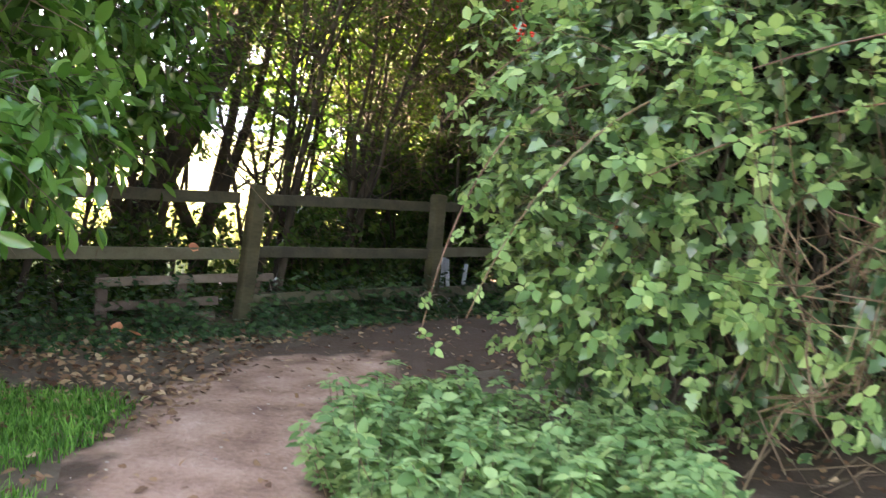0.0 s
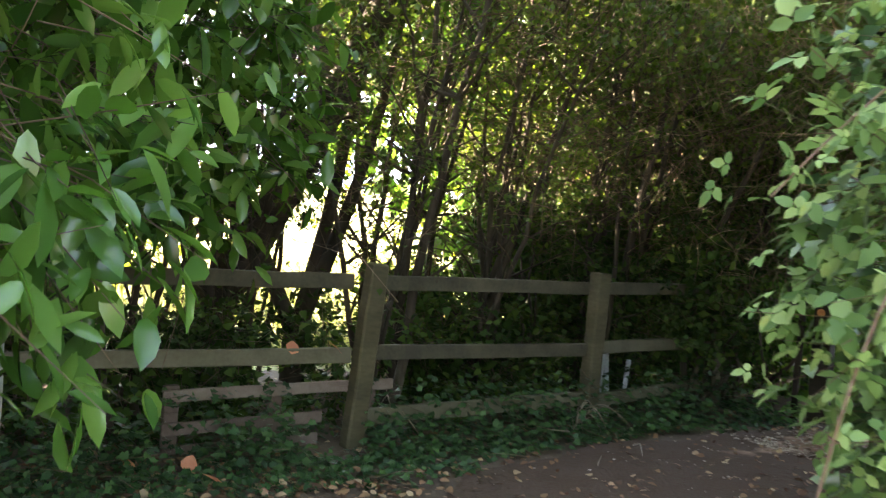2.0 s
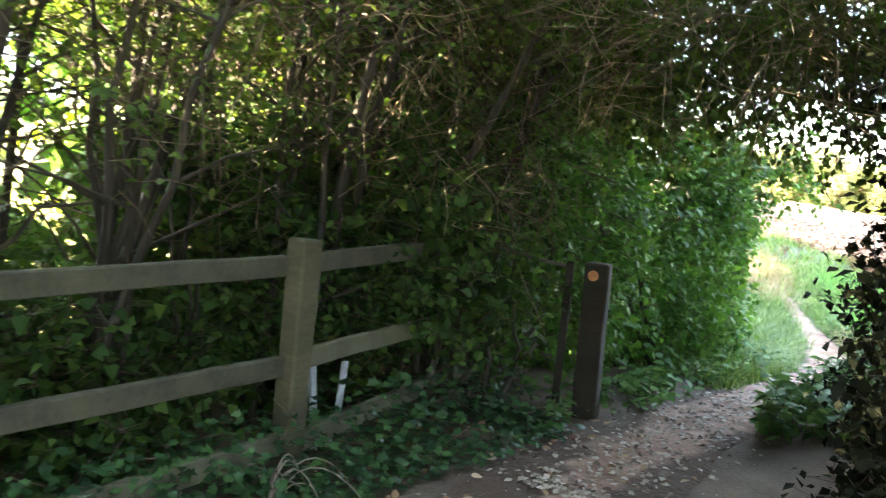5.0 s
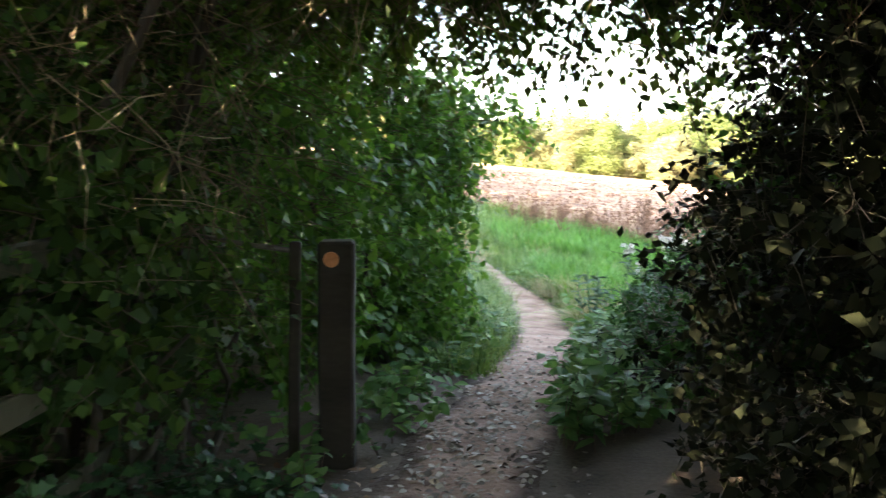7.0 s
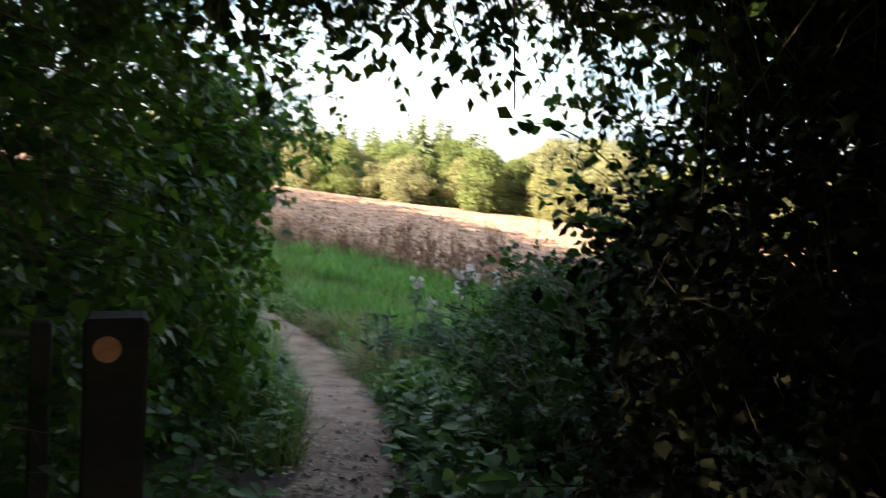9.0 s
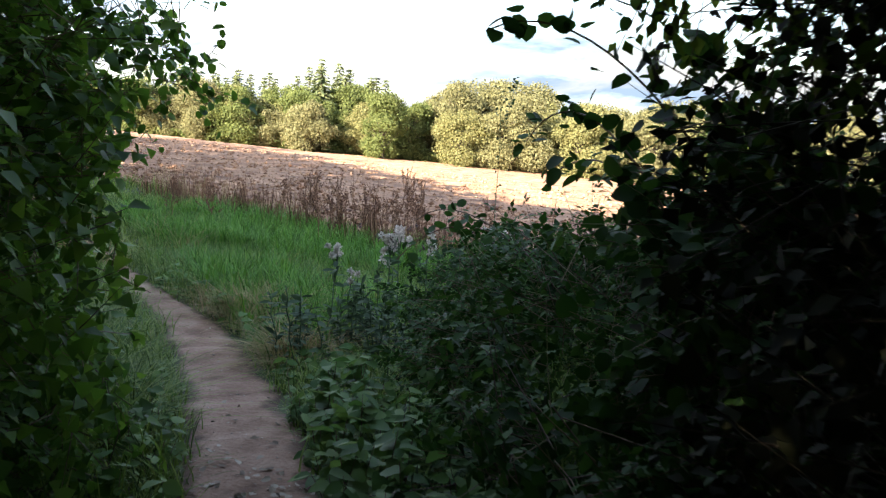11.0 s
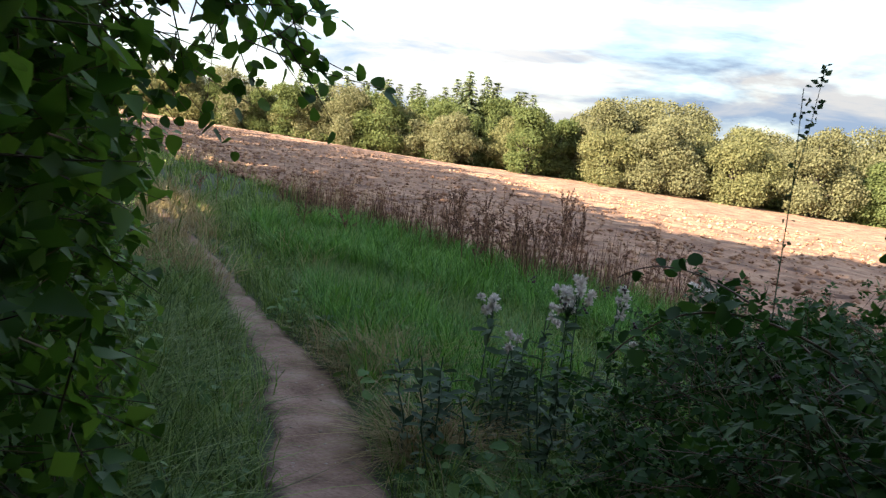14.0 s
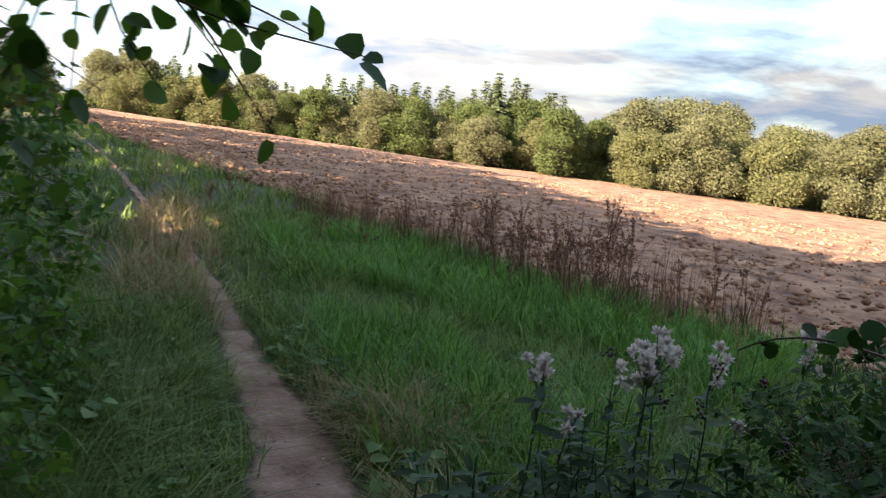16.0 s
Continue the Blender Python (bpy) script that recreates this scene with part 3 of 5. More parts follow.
NEAR_EDGE = [(62, 122), (45, 90), (36, 70.5), (24.6, 41.9), (19.8, 28.2), (17.4, 22.4), (15.4, 17.4), (14.9, 14.5), (14.6, 11), (15, 4), (16, -8), (20, -25)]
FAR_EDGE = [(63, 123), (66, 116), (72, 110.5), (84, 100), (96, 86), (109, 70), (114, 58), (119, 48), (123, 30), (124, 10), (120, -15), (112, -40)]
ne, fe = resample(NEAR_EDGE, 330), resample(FAR_EDGE, 330)
vv = np.linspace(0, 1, 230)[:, None] ** 1.9
fx = ne[None, :, 0] * (1 - vv) + fe[None, :, 0] * vv
fy = ne[None, :, 1] * (1 - vv) + fe[None, :, 1] * vv
fz = ground_z(fx, fy) + 0.07 + bumps(fx, fy, 1.6, 0.085, 2.0) + bumps(fx, fy, 0.25, 0.06, 8.0)
field = sheet_mesh("field", fx, fy, fz, [M_FIELD])
tagged(field, "ploughed brown field, dry clods, partly in tree shadow", "field", kind="structure")

# clods on the nearer ploughed ground
rng = np.random.default_rng(11)
ICO_V = unit(np.array([(0, 1, 1.6), (0, 1, -1.6), (0, -1, 1.6), (0, -1, -1.6), (1, 1.6, 0), (1, -1.6, 0), (-1, 1.6, 0), (-1, -1.6, 0), (1.6, 0, 1), (-1.6, 0, 1), (1.6, 0, -1), (-1.6, 0, -1)], float))
ICO_F = np.array([(0, 2, 8), (0, 8, 4), (0, 4, 6), (0, 6, 9), (0, 9, 2), (3, 1, 10), (3, 10, 5), (3, 5, 7), (3, 7, 11), (3, 11, 1),
                  (2, 5, 8), (8, 5, 10), (8, 10, 4), (4, 10, 1), (4, 1, 6), (6, 1, 11), (6, 11, 9), (9, 11, 7), (9, 7, 2), (2, 7, 5)])


OCT_V = np.array([(1, 0, 0), (-1, 0, 0), (0, 1, 0), (0, -1, 0), (0, 0, 1), (0, 0, -1)], float)
OCT_F = np.array([(0, 2, 4), (2, 1, 4), (1, 3, 4), (3, 0, 4), (2, 0, 5), (1, 2, 5), (3, 1, 5), (0, 3, 5)])


def lumps(buf, P, S, rng, flat=0.6, rough=0.28, low=False):
    n = len(P)
    B, F = (OCT_V, OCT_F) if low else (ICO_V, ICO_F)
    V = B[None] * (1 + rng.uniform(-rough, rough, (n, len(B), 1))) * np.asarray(S).reshape(-1, 1, 1)
    V = V * rng.uniform(0.65, 1.25, (n, 1, 3)) * np.array([1, 1, flat])
    a = rng.uniform(0, 6.28, n)
    c, s = np.cos(a)[:, None], np.sin(a)[:, None]
    V = np.stack([V[..., 0] * c - V[..., 1] * s, V[..., 0] * s + V[..., 1] * c, V[..., 2]], -1) + P[:, None]
    buf.add(V.reshape(-1, 3), (F[None] + len(B) * np.arange(n)[:, None, None]).reshape(-1, 3))


n = 30000
ci, cv = rng.integers(90, 329, n), rng.random(n) ** 2.2 * 0.30
CP = np.stack([ne[ci, 0] * (1 - cv) + fe[ci, 0] * cv, ne[ci, 1] * (1 - cv) + fe[ci, 1] * cv], -1) + rng.normal(scale=0.15, size=(n, 2))
b = Buf()
lumps(b, np.c_[CP, ground_z(CP[:, 0], CP[:, 1]) + 0.09 + 0.02 * rng.normal(size=n)], 0.035 + 0.10 * rng.random(n) ** 2.5, rng, 0.6, 0.4, True)
clods = new("clods", b.mesh("clods", M_CLOD))
tagged(clods, "dry brown earth clods scattered over the ploughed field", "soil clods", kind="stuff")

# pebbles and crumbs of earth on the path
n = 900
li = rng.integers(30, 190, n)
off = rng.normal(scale=0.55, size=n)
PP = lane_line[li, :2] + ln[li] * (off * lane_line[li, 2])[:, None] + lt[li] * rng.uniform(-0.09, 0.09, (n, 1))
b = Buf()
lumps(b, np.c_[PP, ground_z(PP[:, 0], PP[:, 1]) + 0.022], 0.004 + 0.010 * rng.random(n) ** 3, rng, 0.4)
tagged(new("pebbles", b.mesh("pebbles", M_STONE)), "small pale pebbles and crumbs on the footpath", "pebbles", kind="stuff")


def litter(name, P, size, mat, rng, label):
    n = len(P)
    D = unit(np.c_[rng.normal(size=(n, 2)), rng.normal(scale=0.15, size=n)])
    N = unit(np.c_[rng.normal(scale=0.35, size=(n, 2)), np.ones(n)])
    b = Buf()
    leaves(b, P, D, N, size * rng.uniform(0.5, 1.2, n), T_OVATE)
    return tagged(new(name, b.mesh(name, mat)), label, "fallen leaves", kind="stuff")


n = 4200
LP = np.c_[rng.uniform(-3.6, 2.2, n), rng.uniform(1.5, 9.8, n)]
d, w = lane_distance(LP)
LP = LP[(rng.random(n) < np.where(d < w * 0.75, np.where(LP[:, 1] < 5.4, 0.22, 0.6), 0.8))]
litter("leaf_litter", np.c_[LP, ground_z(LP[:, 0], LP[:, 1]) + 0.035], 0.055, M_LITTER, rng, "dry brown leaves scattered along the shaded path")
n = 1300
LP = np.c_[rng.uniform(-3.2, -1.2, n), rng.uniform(4.1, 6.6, n)]
litter("leaf_litter", np.c_[LP, ground_z(LP[:, 0], LP[:, 1]) + 0.03], 0.06, M_LITTER, rng, "brown and russet leaves drifted below the fence")
n = 1500
li = np.clip(rng.normal(120, 12, n), 106, 165).astype(int)
LP = lane_line[li, :2] + ln[li] * rng.normal(scale=0.20, size=(n, 1)) + lt[li] * rng.uniform(-0.09, 0.09, (n, 1))
litter("leaf_litter", np.c_[LP, ground_z(LP[:, 0], LP[:, 1]) + 0.032], 0.045, M_FLAKE, rng, "pale trampled leaves on the path under the arch")


# ---- grass ----
def grass(name, P, height, mat, rng, label, width=0.006, bend=0.5, lean=(0, 0)):
    """Curved tapering blades, three segments each."""
    n = len(P)
    tuft = rng.integers(0, max(n // 16, 1), n)
    P = P[tuft] * [1, 1, 0] + np.c_[rng.normal(scale=0.05 + width * 3, size=(n, 2)), np.zeros(n)]
    P[:, 2] = ground_z(P[:, 0], P[:, 1]) - 0.005
    h = height * (rng.uniform(0.45, 1.25, n) * rng.uniform(0.55, 1.35, n)[tuft])[:, None]
    a = rng.uniform(0, 6.283, n)[tuft] + rng.normal(scale=0.9, size=n)
    D = np.stack([np.cos(a), np.sin(a), 0 * a], -1) + np.array([*lean, 0])
    X = unit(np.stack([-D[:, 1], D[:, 0], 0 * a], -1))
    k = bend * rng.uniform(0.3, 1.5, n)[:, None]
    up = np.array([0, 0, 1.0])
    w = width * rng.uniform(0.6, 1.4, n)[:, None]
    V = np.zeros((n, 7, 3))
    for j, f in enumerate((0.0, 0.4, 0.75, 1.0)):
        C = P + up * h * (f - 0.35 * k * f * f) + D * h * k * f * f
        if j < 3:
            V[:, 2 * j], V[:, 2 * j + 1] = C - X * w * (1 - 0.6 * f), C + X * w * (1 - 0.6 * f)
        else:
            V[:, 6] = C
    F = np.array([(0, 1, 3), (0, 3, 2), (2, 3, 5), (2, 5, 4), (4, 5, 6)])
    b = Buf()
    b.add(V.reshape(-1, 3), (F[None] + 7 * np.arange(n)[:, None, None]).reshape(-1, 3))
    return tagged(new(name, b.mesh(name, mat)), label, "grass", kind="stuff")


def scatter(n, box, rng, keep):
    P = np.c_[rng.uniform(box[0], box[1], n), rng.uniform(box[2], box[3], n)]
    P = P[keep(P)]
    return np.c_[P, ground_z(P[:, 0], P[:, 1])]


def patchy(P, s, cut, seed):
    return np.array([noise.noise(Vector((p[0] * s, p[1] * s, seed))) for p in P]) > cut


def along(P):
    """Signed plan offset to the right of the lane's field stretch."""
    a, e = np.array([5.25, 11.45]), np.array([11.0, 19.4])
    t = unit(e - a)
    return (P[:, 0] - a[0]) * t[1] - (P[:, 1] - a[1]) * t[0]


def left_of_field(P):
    return np.interp(P[:, 1], [e[1] for e in NEAR_EDGE[::-1]], [e[0] for e in NEAR_EDGE[::-1]]) > P[:, 0] + 0.1


def verge(P, margin=1.06):
    d, w = lane_distance(P)
    return (d > w * margin)


grass("verge_grass", scatter(26000, (-2.7, -1.2, 1.6, 4.6), rng, lambda P: verge(P, 0.80) & patchy(P, 1.1, -0.35, 2) & (P[:, 0] < -1.25 - 0.25 * np.clip(P[:, 1] - 3.6, 0, 2))), 0.085, M_LUSH, rng,
      "short green grass beside the shaded path", 0.004, 0.6)
grass("verge_grass", scatter(80000, (3.6, 11.5, 10.2, 19), rng, lambda P: verge(P, 1.05) & (along(P) < 0) & (along(P) > -3.2)), 0.27, M_GRASS, rng,
      "long tangled green grass on the bank beside the path", 0.005, 0.8)
grass("meadow_grass", scatter(90000, (4.5, 17, 9.8, 24), rng, lambda P: verge(P, 1.12) & (along(P) > 0.1) & left_of_field(P)), 0.30, M_GRASS, rng,
      "mixed rough grass between footpath and ploughed field", 0.005, 0.8)
grass("lush_grass", scatter(85000, (8.2, 16.5, 13.0, 21), rng, lambda P: (along(P) > 1.0) & left_of_field(P) & patchy(P, 0.4, -0.25, 7)), 0.40, M_LUSH, rng,
      "thick bright green long grass at the field margin", 0.006, 0.7)
grass("dry_grass", scatter(9000, (6.5, 12, 12.5, 22), rng, lambda P: verge(P, 1.1) & patchy(P, 0.7, 0.22, 4)), 0.45, M_DRY, rng,
      "straw-coloured dry grass lying among the green", 0.004, 1.1)
grass("dry_grass", scatter(7000, (8.5, 26, 16, 44), rng, lambda P: verge(P, 1.1) & (along(P) < 0.2) & (along(P) > -1.6)), 0.55, M_DRY, rng,
      "bleached dry grass along the path edge", 0.006, 0.9, (0.4, -0.1))
grass("dry_grass", scatter(16000, (9.2, 14.5, 17, 27), rng, lambda P: verge(P, 0.9) & (along(P) < 0.25) & (along(P) > -0.9)), 0.42, M_DRY, rng,
      "pale straw grass leaning over the far path", 0.006, 1.0, (0.4, -0.1))
grass("meadow_grass", scatter(60000, (8, 36, 18, 62), rng, lambda P: verge(P, 1.3) & (along(P) > -7.0) & left_of_field(P)), 0.38, M_GRASS, rng,
      "rough green grass strip running up the field edge", 0.010, 0.7)
grass("tussock_grass", scatter(26000, (4.6, 11.5, 10.8, 18), rng, lambda P: verge(P, 1.9) & (along(P) < 0) & (along(P) > -1.9)), 0.42, M_GRASS, rng,
      "long arching grass combed over towards the path", 0.0045, 1.2, (0.3, -0.15))
grass("tussock_grass", scatter(9000, (5.5, 14, 10.8, 18), rng, lambda P: verge(P, 1.9) & (along(P) > 0.1) & left_of_field(P)), 0.36, M_LUSH, rng,
      "coarse arching grass tufts beside the path", 0.0045, 1.2, (0.1, 0.1))
grass("fine_grass", scatter(38000, (5.2, 12, 11.2, 18), rng, lambda P: verge(P, 1.02) & (along(P) < 3.2) & (along(P) > -1.6)), 0.24, M_GRASS, rng,
      "fine tangled grass blades crowding the footpath", 0.0032, 1.2)
grass("dry_thatch", scatter(14000, (7.2, 9.2, 12.6, 14.6), rng, lambda P: verge(P, 1.3) & (along(P) > 0.45) & (along(P) < 1.5) & patchy(P, 1.3, 0.0, 6)), 0.42, M_DRY, rng,
      "brown flattened dead grass tussocks beside the path", 0.0035, 1.6)
grass("dead_weeds", scatter(9000, (12.6, 17.5, 13.5, 24), rng, lambda P: (np.abs(np.interp(P[:, 1], [e[1] for e in NEAR_EDGE[::-1]], [e[0] for e in NEAR_EDGE[::-1]]) - 0.5 - P[:, 0]) < 0.9) & patchy(P, 0.6, -0.1, 3)), 0.85, M_DOCK, rng,
      "brown dead weed stems along the field margin", 0.0045, 0.3)
grass("stubble_weeds", scatter(9000, (12, 24, 8, 34), rng, lambda P: (np.abs(np.interp(P[:, 1], [e[1] for e in NEAR_EDGE[::-1]], [e[0] for e in NEAR_EDGE[::-1]]) - P[:, 0]) < 0.9)), 0.6, M_DRY, rng,
      "thin dry weeds along the ploughed edge", 0.004, 0.35)
grass("meadow_grass", scatter(26000, (-14, 3, 9, 24), rng, lambda P: ((P - FENCE_A) @ F_OUT > 2.8)), 0.40, M_PALE, rng,
      "pale sunlit meadow grass beyond the fence", 0.010, 0.6)


# ---- fence ----
def box_bm(sx, sy, sz, bevel=0.006, seed=0, wobble=0.004):
    """A sawn timber: bevelled box with slightly uneven faces, base centre at the origin."""
    bm = bmesh.new()
    bmesh.ops.create_cube(bm, size=1.0)
    bmesh.ops.scale(bm, vec=(sx, sy, sz), verts=bm.verts)
    bmesh.ops.translate(bm, vec=(0, 0, sz / 2), verts=bm.verts)
    long = [e for e in bm.edges if e.calc_length() > 0.9 * max(sx, sy, sz)]
    bmesh.ops.subdivide_edges(bm, edges=long, cuts=6)
    bmesh.ops.bevel(bm, geom=[e for e in bm.edges if len(e.link_faces) == 2 and e.calc_face_angle(0) > 0.9], offset=bevel, segments=1, affect="EDGES")
    r = random.Random(seed)
    for v in bm.verts:
        k = noise.noise_vector(v.co * 3 + Vector((seed * 7.1, 0, 0)))
        v.co += k * wobble + Vector((r.uniform(-1, 1), r.uniform(-1, 1), 0)) * 0.0012
    return bm


def rail_between(name, a, b, h, t, mat, parent, seed):
    """A rail from a to b; timber length runs along local z."""
    a, b = Vector(a), Vector(b)
    ob = part(name, box_bm(t, h, (b - a).length, 0.006, seed, 0.008), mat, parent)
    z = (b - a).normalized()
    side = Vector((0, 0, 1)).cross(z).normalized()
    m = Matrix((side, z.cross(side), z)).transposed().to_4x4()
    ob.matrix_local = Matrix.Translation(a) @ m
    return ob


fence = thing("post_and_rail_fence", *FENCE_A, "weathered brown timber post and rail fence in shade", "fence", z=0.0)
fo = Vector((*FENCE_A, 0))
POSTS = [FENCE_A - F_DIR * 2.25, FENCE_A, FENCE_B, FENCE_B + unit([0.68, 0.73]) * 1.75]
for i, p in enumerate(POSTS):
    ob = part("post", box_bm(0.13, 0.12, 1.27, 0.012, i + 3, 0.008), M_WOOD, fence)
    lean = (0, 5.0, 40) if i == 1 else (0, 2.5, 40)
    ob.matrix_local = Matrix.Translation(Vector((*p, -0.05)) - fo) @ pose(0, 0, 0, *lean)
for i in range(3):
    for j, (z, h) in enumerate(((1.09, 0.10), (0.62, 0.10), (0.19, 0.11))):
        if i == 0 and j == 2:
            continue
        a, e = Vector((*POSTS[i], z)), Vector((*POSTS[i + 1], z + (0.0, -0.015, 0.03)[j]))
        d = (e - a).normalized() * 0.055
        back = Vector((F_OUT[0], F_OUT[1], 0)) * (0.0 if j else 0.02)
        rail_between("rail", a + d - fo + back, e - d - fo + back, h, 0.045, M_RAIL, fence, 20 + i * 3 + j)

pallet = thing("broken_pallet", -2.24, 7.05, "grey weathered broken pallet leaning on the fence foot", "pallet", z=0.0)
po = Vector((-2.35, 6.80, 0))
pd = Vector((F_DIR[0], F_DIR[1], 0))
for k, (s0, s1, z, h) in enumerate(((-0.62, 0.95, 0.36, 0.075), (-0.62, 0.42, 0.16, 0.08), (-0.5, 0.40, 0.02, 0.08))):
    rail_between("slat", pd * s0 + Vector((0, 0, z)), pd * s1 + Vector((0, 0, z + 0.02)), h, 0.022, M_PALLET, pallet, 40 + k)
for k, s in enumerate((-0.56, 0.10, 0.78)):
    ob = part("upright", box_bm(0.09, 0.05, 0.42, 0.005, 50 + k), M_PALLET, pallet)
    ob.matrix_local = Matrix.Translation(pd * s + Vector((F_OUT[0], F_OUT[1], 0)) * 0.037) @ pose(0, 0, 0, 0, 0, 41)

for x, y, z, a in ((-2.08, 7.05, 0.635, 20), (-1.84, 7.245, 0.63, 80), (-2.45, 6.42, 0.03, 10), (-2.75, 6.3, 0.03, 60), (-2.2, 6.2, 0.03, 120)):
    b = Buf()
    leaves(b, np.array([[0, -0.05, 0.0]]), np.array([[0.15, 1.0, 0.1]]), np.array([[0.2, -0.5, 0.8]]), 0.13, T_OVATE)
    lf = part("dead_leaf", b, M_RUSSET, None)
    lf.matrix_world = pose(x - 0.03 * F_OUT[0], y - 0.03 * F_OUT[1], z + 0.02, 35, 0, a)
    tagged(lf, "large curled russet dead leaf by the fence", "leaf", "fallen russet leaves")

for k, (s, h, lean) in enumerate(((0.30, 0.62, 4), (0.44, 0.55, -5), (0.62, 0.50, 8), (0.2, 0.4, -9))):
    st = part("stake", box_bm(0.05, 0.02, h, 0.004, 60 + k, 0.01), M_STAKE, None)
    p = FENCE_B + unit([0.68, 0.73]) * s + F_OUT * 0.16
    st.matrix_world = pose(p[0], p[1], -0.03, 0, lean, 45)
    tagged(st, "pale bluish split stake standing behind the rails", "stake", "stakes behind the fence")

gp = thing("gate_post", -2.38, 4.5, "old grey weathered timber gate post by the laurel", "post", z=-0.05)
ob = part("post", box_bm(0.13, 0.13, 1.18, 0.014, 77, 0.008), M_OLDPOST, gp)
ob.rotation_euler = (0, 0, radians(25))

wp = thing("waymark_post", 2.0, 9.66, "dark square timber waymark post with orange disc", "post", z=-0.05)
ob = part("post", box_bm(0.16, 0.14, 1.10, 0.012, 71, 0.006), M_POST, wp)
ob.rotation_euler = (0, 0, radians(-38))
bm = bmesh.new()
bmesh.ops.create_cone(bm, cap_ends=True, segments=24, radius1=0.036, radius2=0.034, depth=0.008)
disc = part("waymark_disc", bm, M_DISC, wp, "round orange waymark disc")
disc.matrix_local = pose(0, 0, 0, 0, 0, -38) @ pose(-0.02, -0.074, 1.02, 90, 0, 0)
thin = part("backing_post", box_bm(0.05, 0.04, 1.10, 0.006, 72), M_POST, wp, "thin dark second post beside it")
thin.matrix_local = pose(-0.20, 0.06, 0, 0, 1, -38)
b = Buf()
tube(b, [(-0.20, 0.06, 1.06), (-0.42, 0.16, 1.10), (-0.70, 0.26, 1.17)], 0.013, 0.009, 6)
part("wire", b, M_WIRE, wp)


# ---- trees behind the fence ----
def coppice(x, y, rng, label, stems=5, h=5.2, r=0.035, lean=(0.12, 0.0), twigs=260, spread=0.25, low=1.75, name="hawthorn_tree", leafm=None, tilt=None, size=0.056):
    """Several thin leaning stems that fork, and a thin crown above."""
    root = thing(name, x, y, label, "tree", "trees behind the fence")
    o = np.array(root.location)
    tb, lb = Buf(), Buf()
    tips, dirs = [], []
    for i in range(stems):
        base = np.array([rng.normal() * spread * 0.6, rng.normal() * spread * 0.6, -0.05])
        hh = h * rng.uniform(0.7, 1.1)
        dv = np.array([rng.normal() * spread * 0.5 + lean[0], rng.normal() * spread * 0.5 + lean[1], 1.0])
        f = np.linspace(0, 1, 12)[:, None]
        ax = base + dv * hh * f + np.cumsum(rng.normal(scale=0.035, size=(12, 3)), axis=0)
        rr = r * rng.uniform(0.55, 1.25)
        sb = Buf()
        tube(sb, ax, rr, rr * 0.25, 6)
        for k in range(10):
            s = int(rng.integers(2, 11))
            q = ax[s] + unit(np.array([*rng.normal(size=2), rng.uniform(0.3, 1.6)])) * rng.uniform(0.4, 1.2)
            g2 = np.linspace(0, 1, 5)[:, None]
            br = ax[s] * (1 - g2) + q * g2 + rng.normal(scale=0.03, size=(5, 3)) * g2
            tube(sb, br, rr * 0.38, rr * 0.1, 4)
            for m in range(5):
                tips.append(br[2] * 0.4 + q * 0.6 + rng.normal(scale=0.16, size=3))
                dirs.append(unit(q - ax[s]))
        part("stem", sb, M_BARK, root, soft=True)
    tips, dirs = np.array(tips), np.array(dirs)
    ok = tips[:, 2] > low * rng.uniform(0.75, 1.1, len(tips))
    dd, _ = lane_distance(tips + o)
    ok &= (dd > 0.7) | (tips[:, 2] > 2.3)
    P, O = tips[ok], dirs[ok]
    pick = rng.integers(0, len(P), twigs)
    foliage(lb, tb, P[pick] + rng.normal(scale=0.18, size=(twigs, 3)), O[pick], rng, 8, 0.34, size, T_SMALL, 0.25, 0.0035)
    k = int(twigs * 0.8)
    pick = rng.integers(0, len(P), k)
    top = P[pick] + rng.normal(scale=0.3, size=(k, 3)) + [0, 0, 0.8]
    top = top[top[:, 2] > 2.7]
    k = len(top)
    leaves(lb, top, unit(rng.normal(size=(k, 3))), unit(rng.normal(size=(k, 3))), rng.uniform(0.06, 0.11, k), T_SMALL)
    bare = rng.integers(0, len(tips), 120)
    Q = tips[bare] + rng.normal(scale=0.3, size=(120, 3))
    tubes(tb, tips[bare], Q, 0.005, rng, 0.2)
    part("twigwork", tb, M_TWIG, root)
    part("crown", lb, leafm or M_THORN, root)
    return root


rng = np.random.default_rng(21)
LBL = "dark thin-stemmed hawthorn thicket tree behind the fence"
for s, q, st, h, tw in ((-3.4, 0.9, 5, 5.0, 620), (-2.6, 1.6, 5, 5.0, 620), (-1.4, 0.7, 5, 5.0, 620), (-0.3, 1.6, 6, 5.5, 620), (0.45, 0.7, 6, 5.2, 620), (1.0, 1.5, 6, 5.6, 620), (1.55, 0.8, 7, 5.2, 640),
                        (2.2, 1.5, 6, 5.4, 640), (2.7, 0.75, 6, 5.0, 640), (3.4, 1.1, 6, 5.2, 700), (4.1, 0.8, 6, 5.0, 700), (3.6, 2.2, 5, 5.6, 700), (0.2, 2.6, 5, 5.8, 620), (-1.6, 2.6, 5, 5.8, 620)):
    p = FENCE_A + F_DIR * s + F_OUT * q
    coppice(p[0], p[1], rng, LBL, st, h, 0.036, (0.10, 0.05), int(tw * 0.75), leafm=M_LITTHORN)

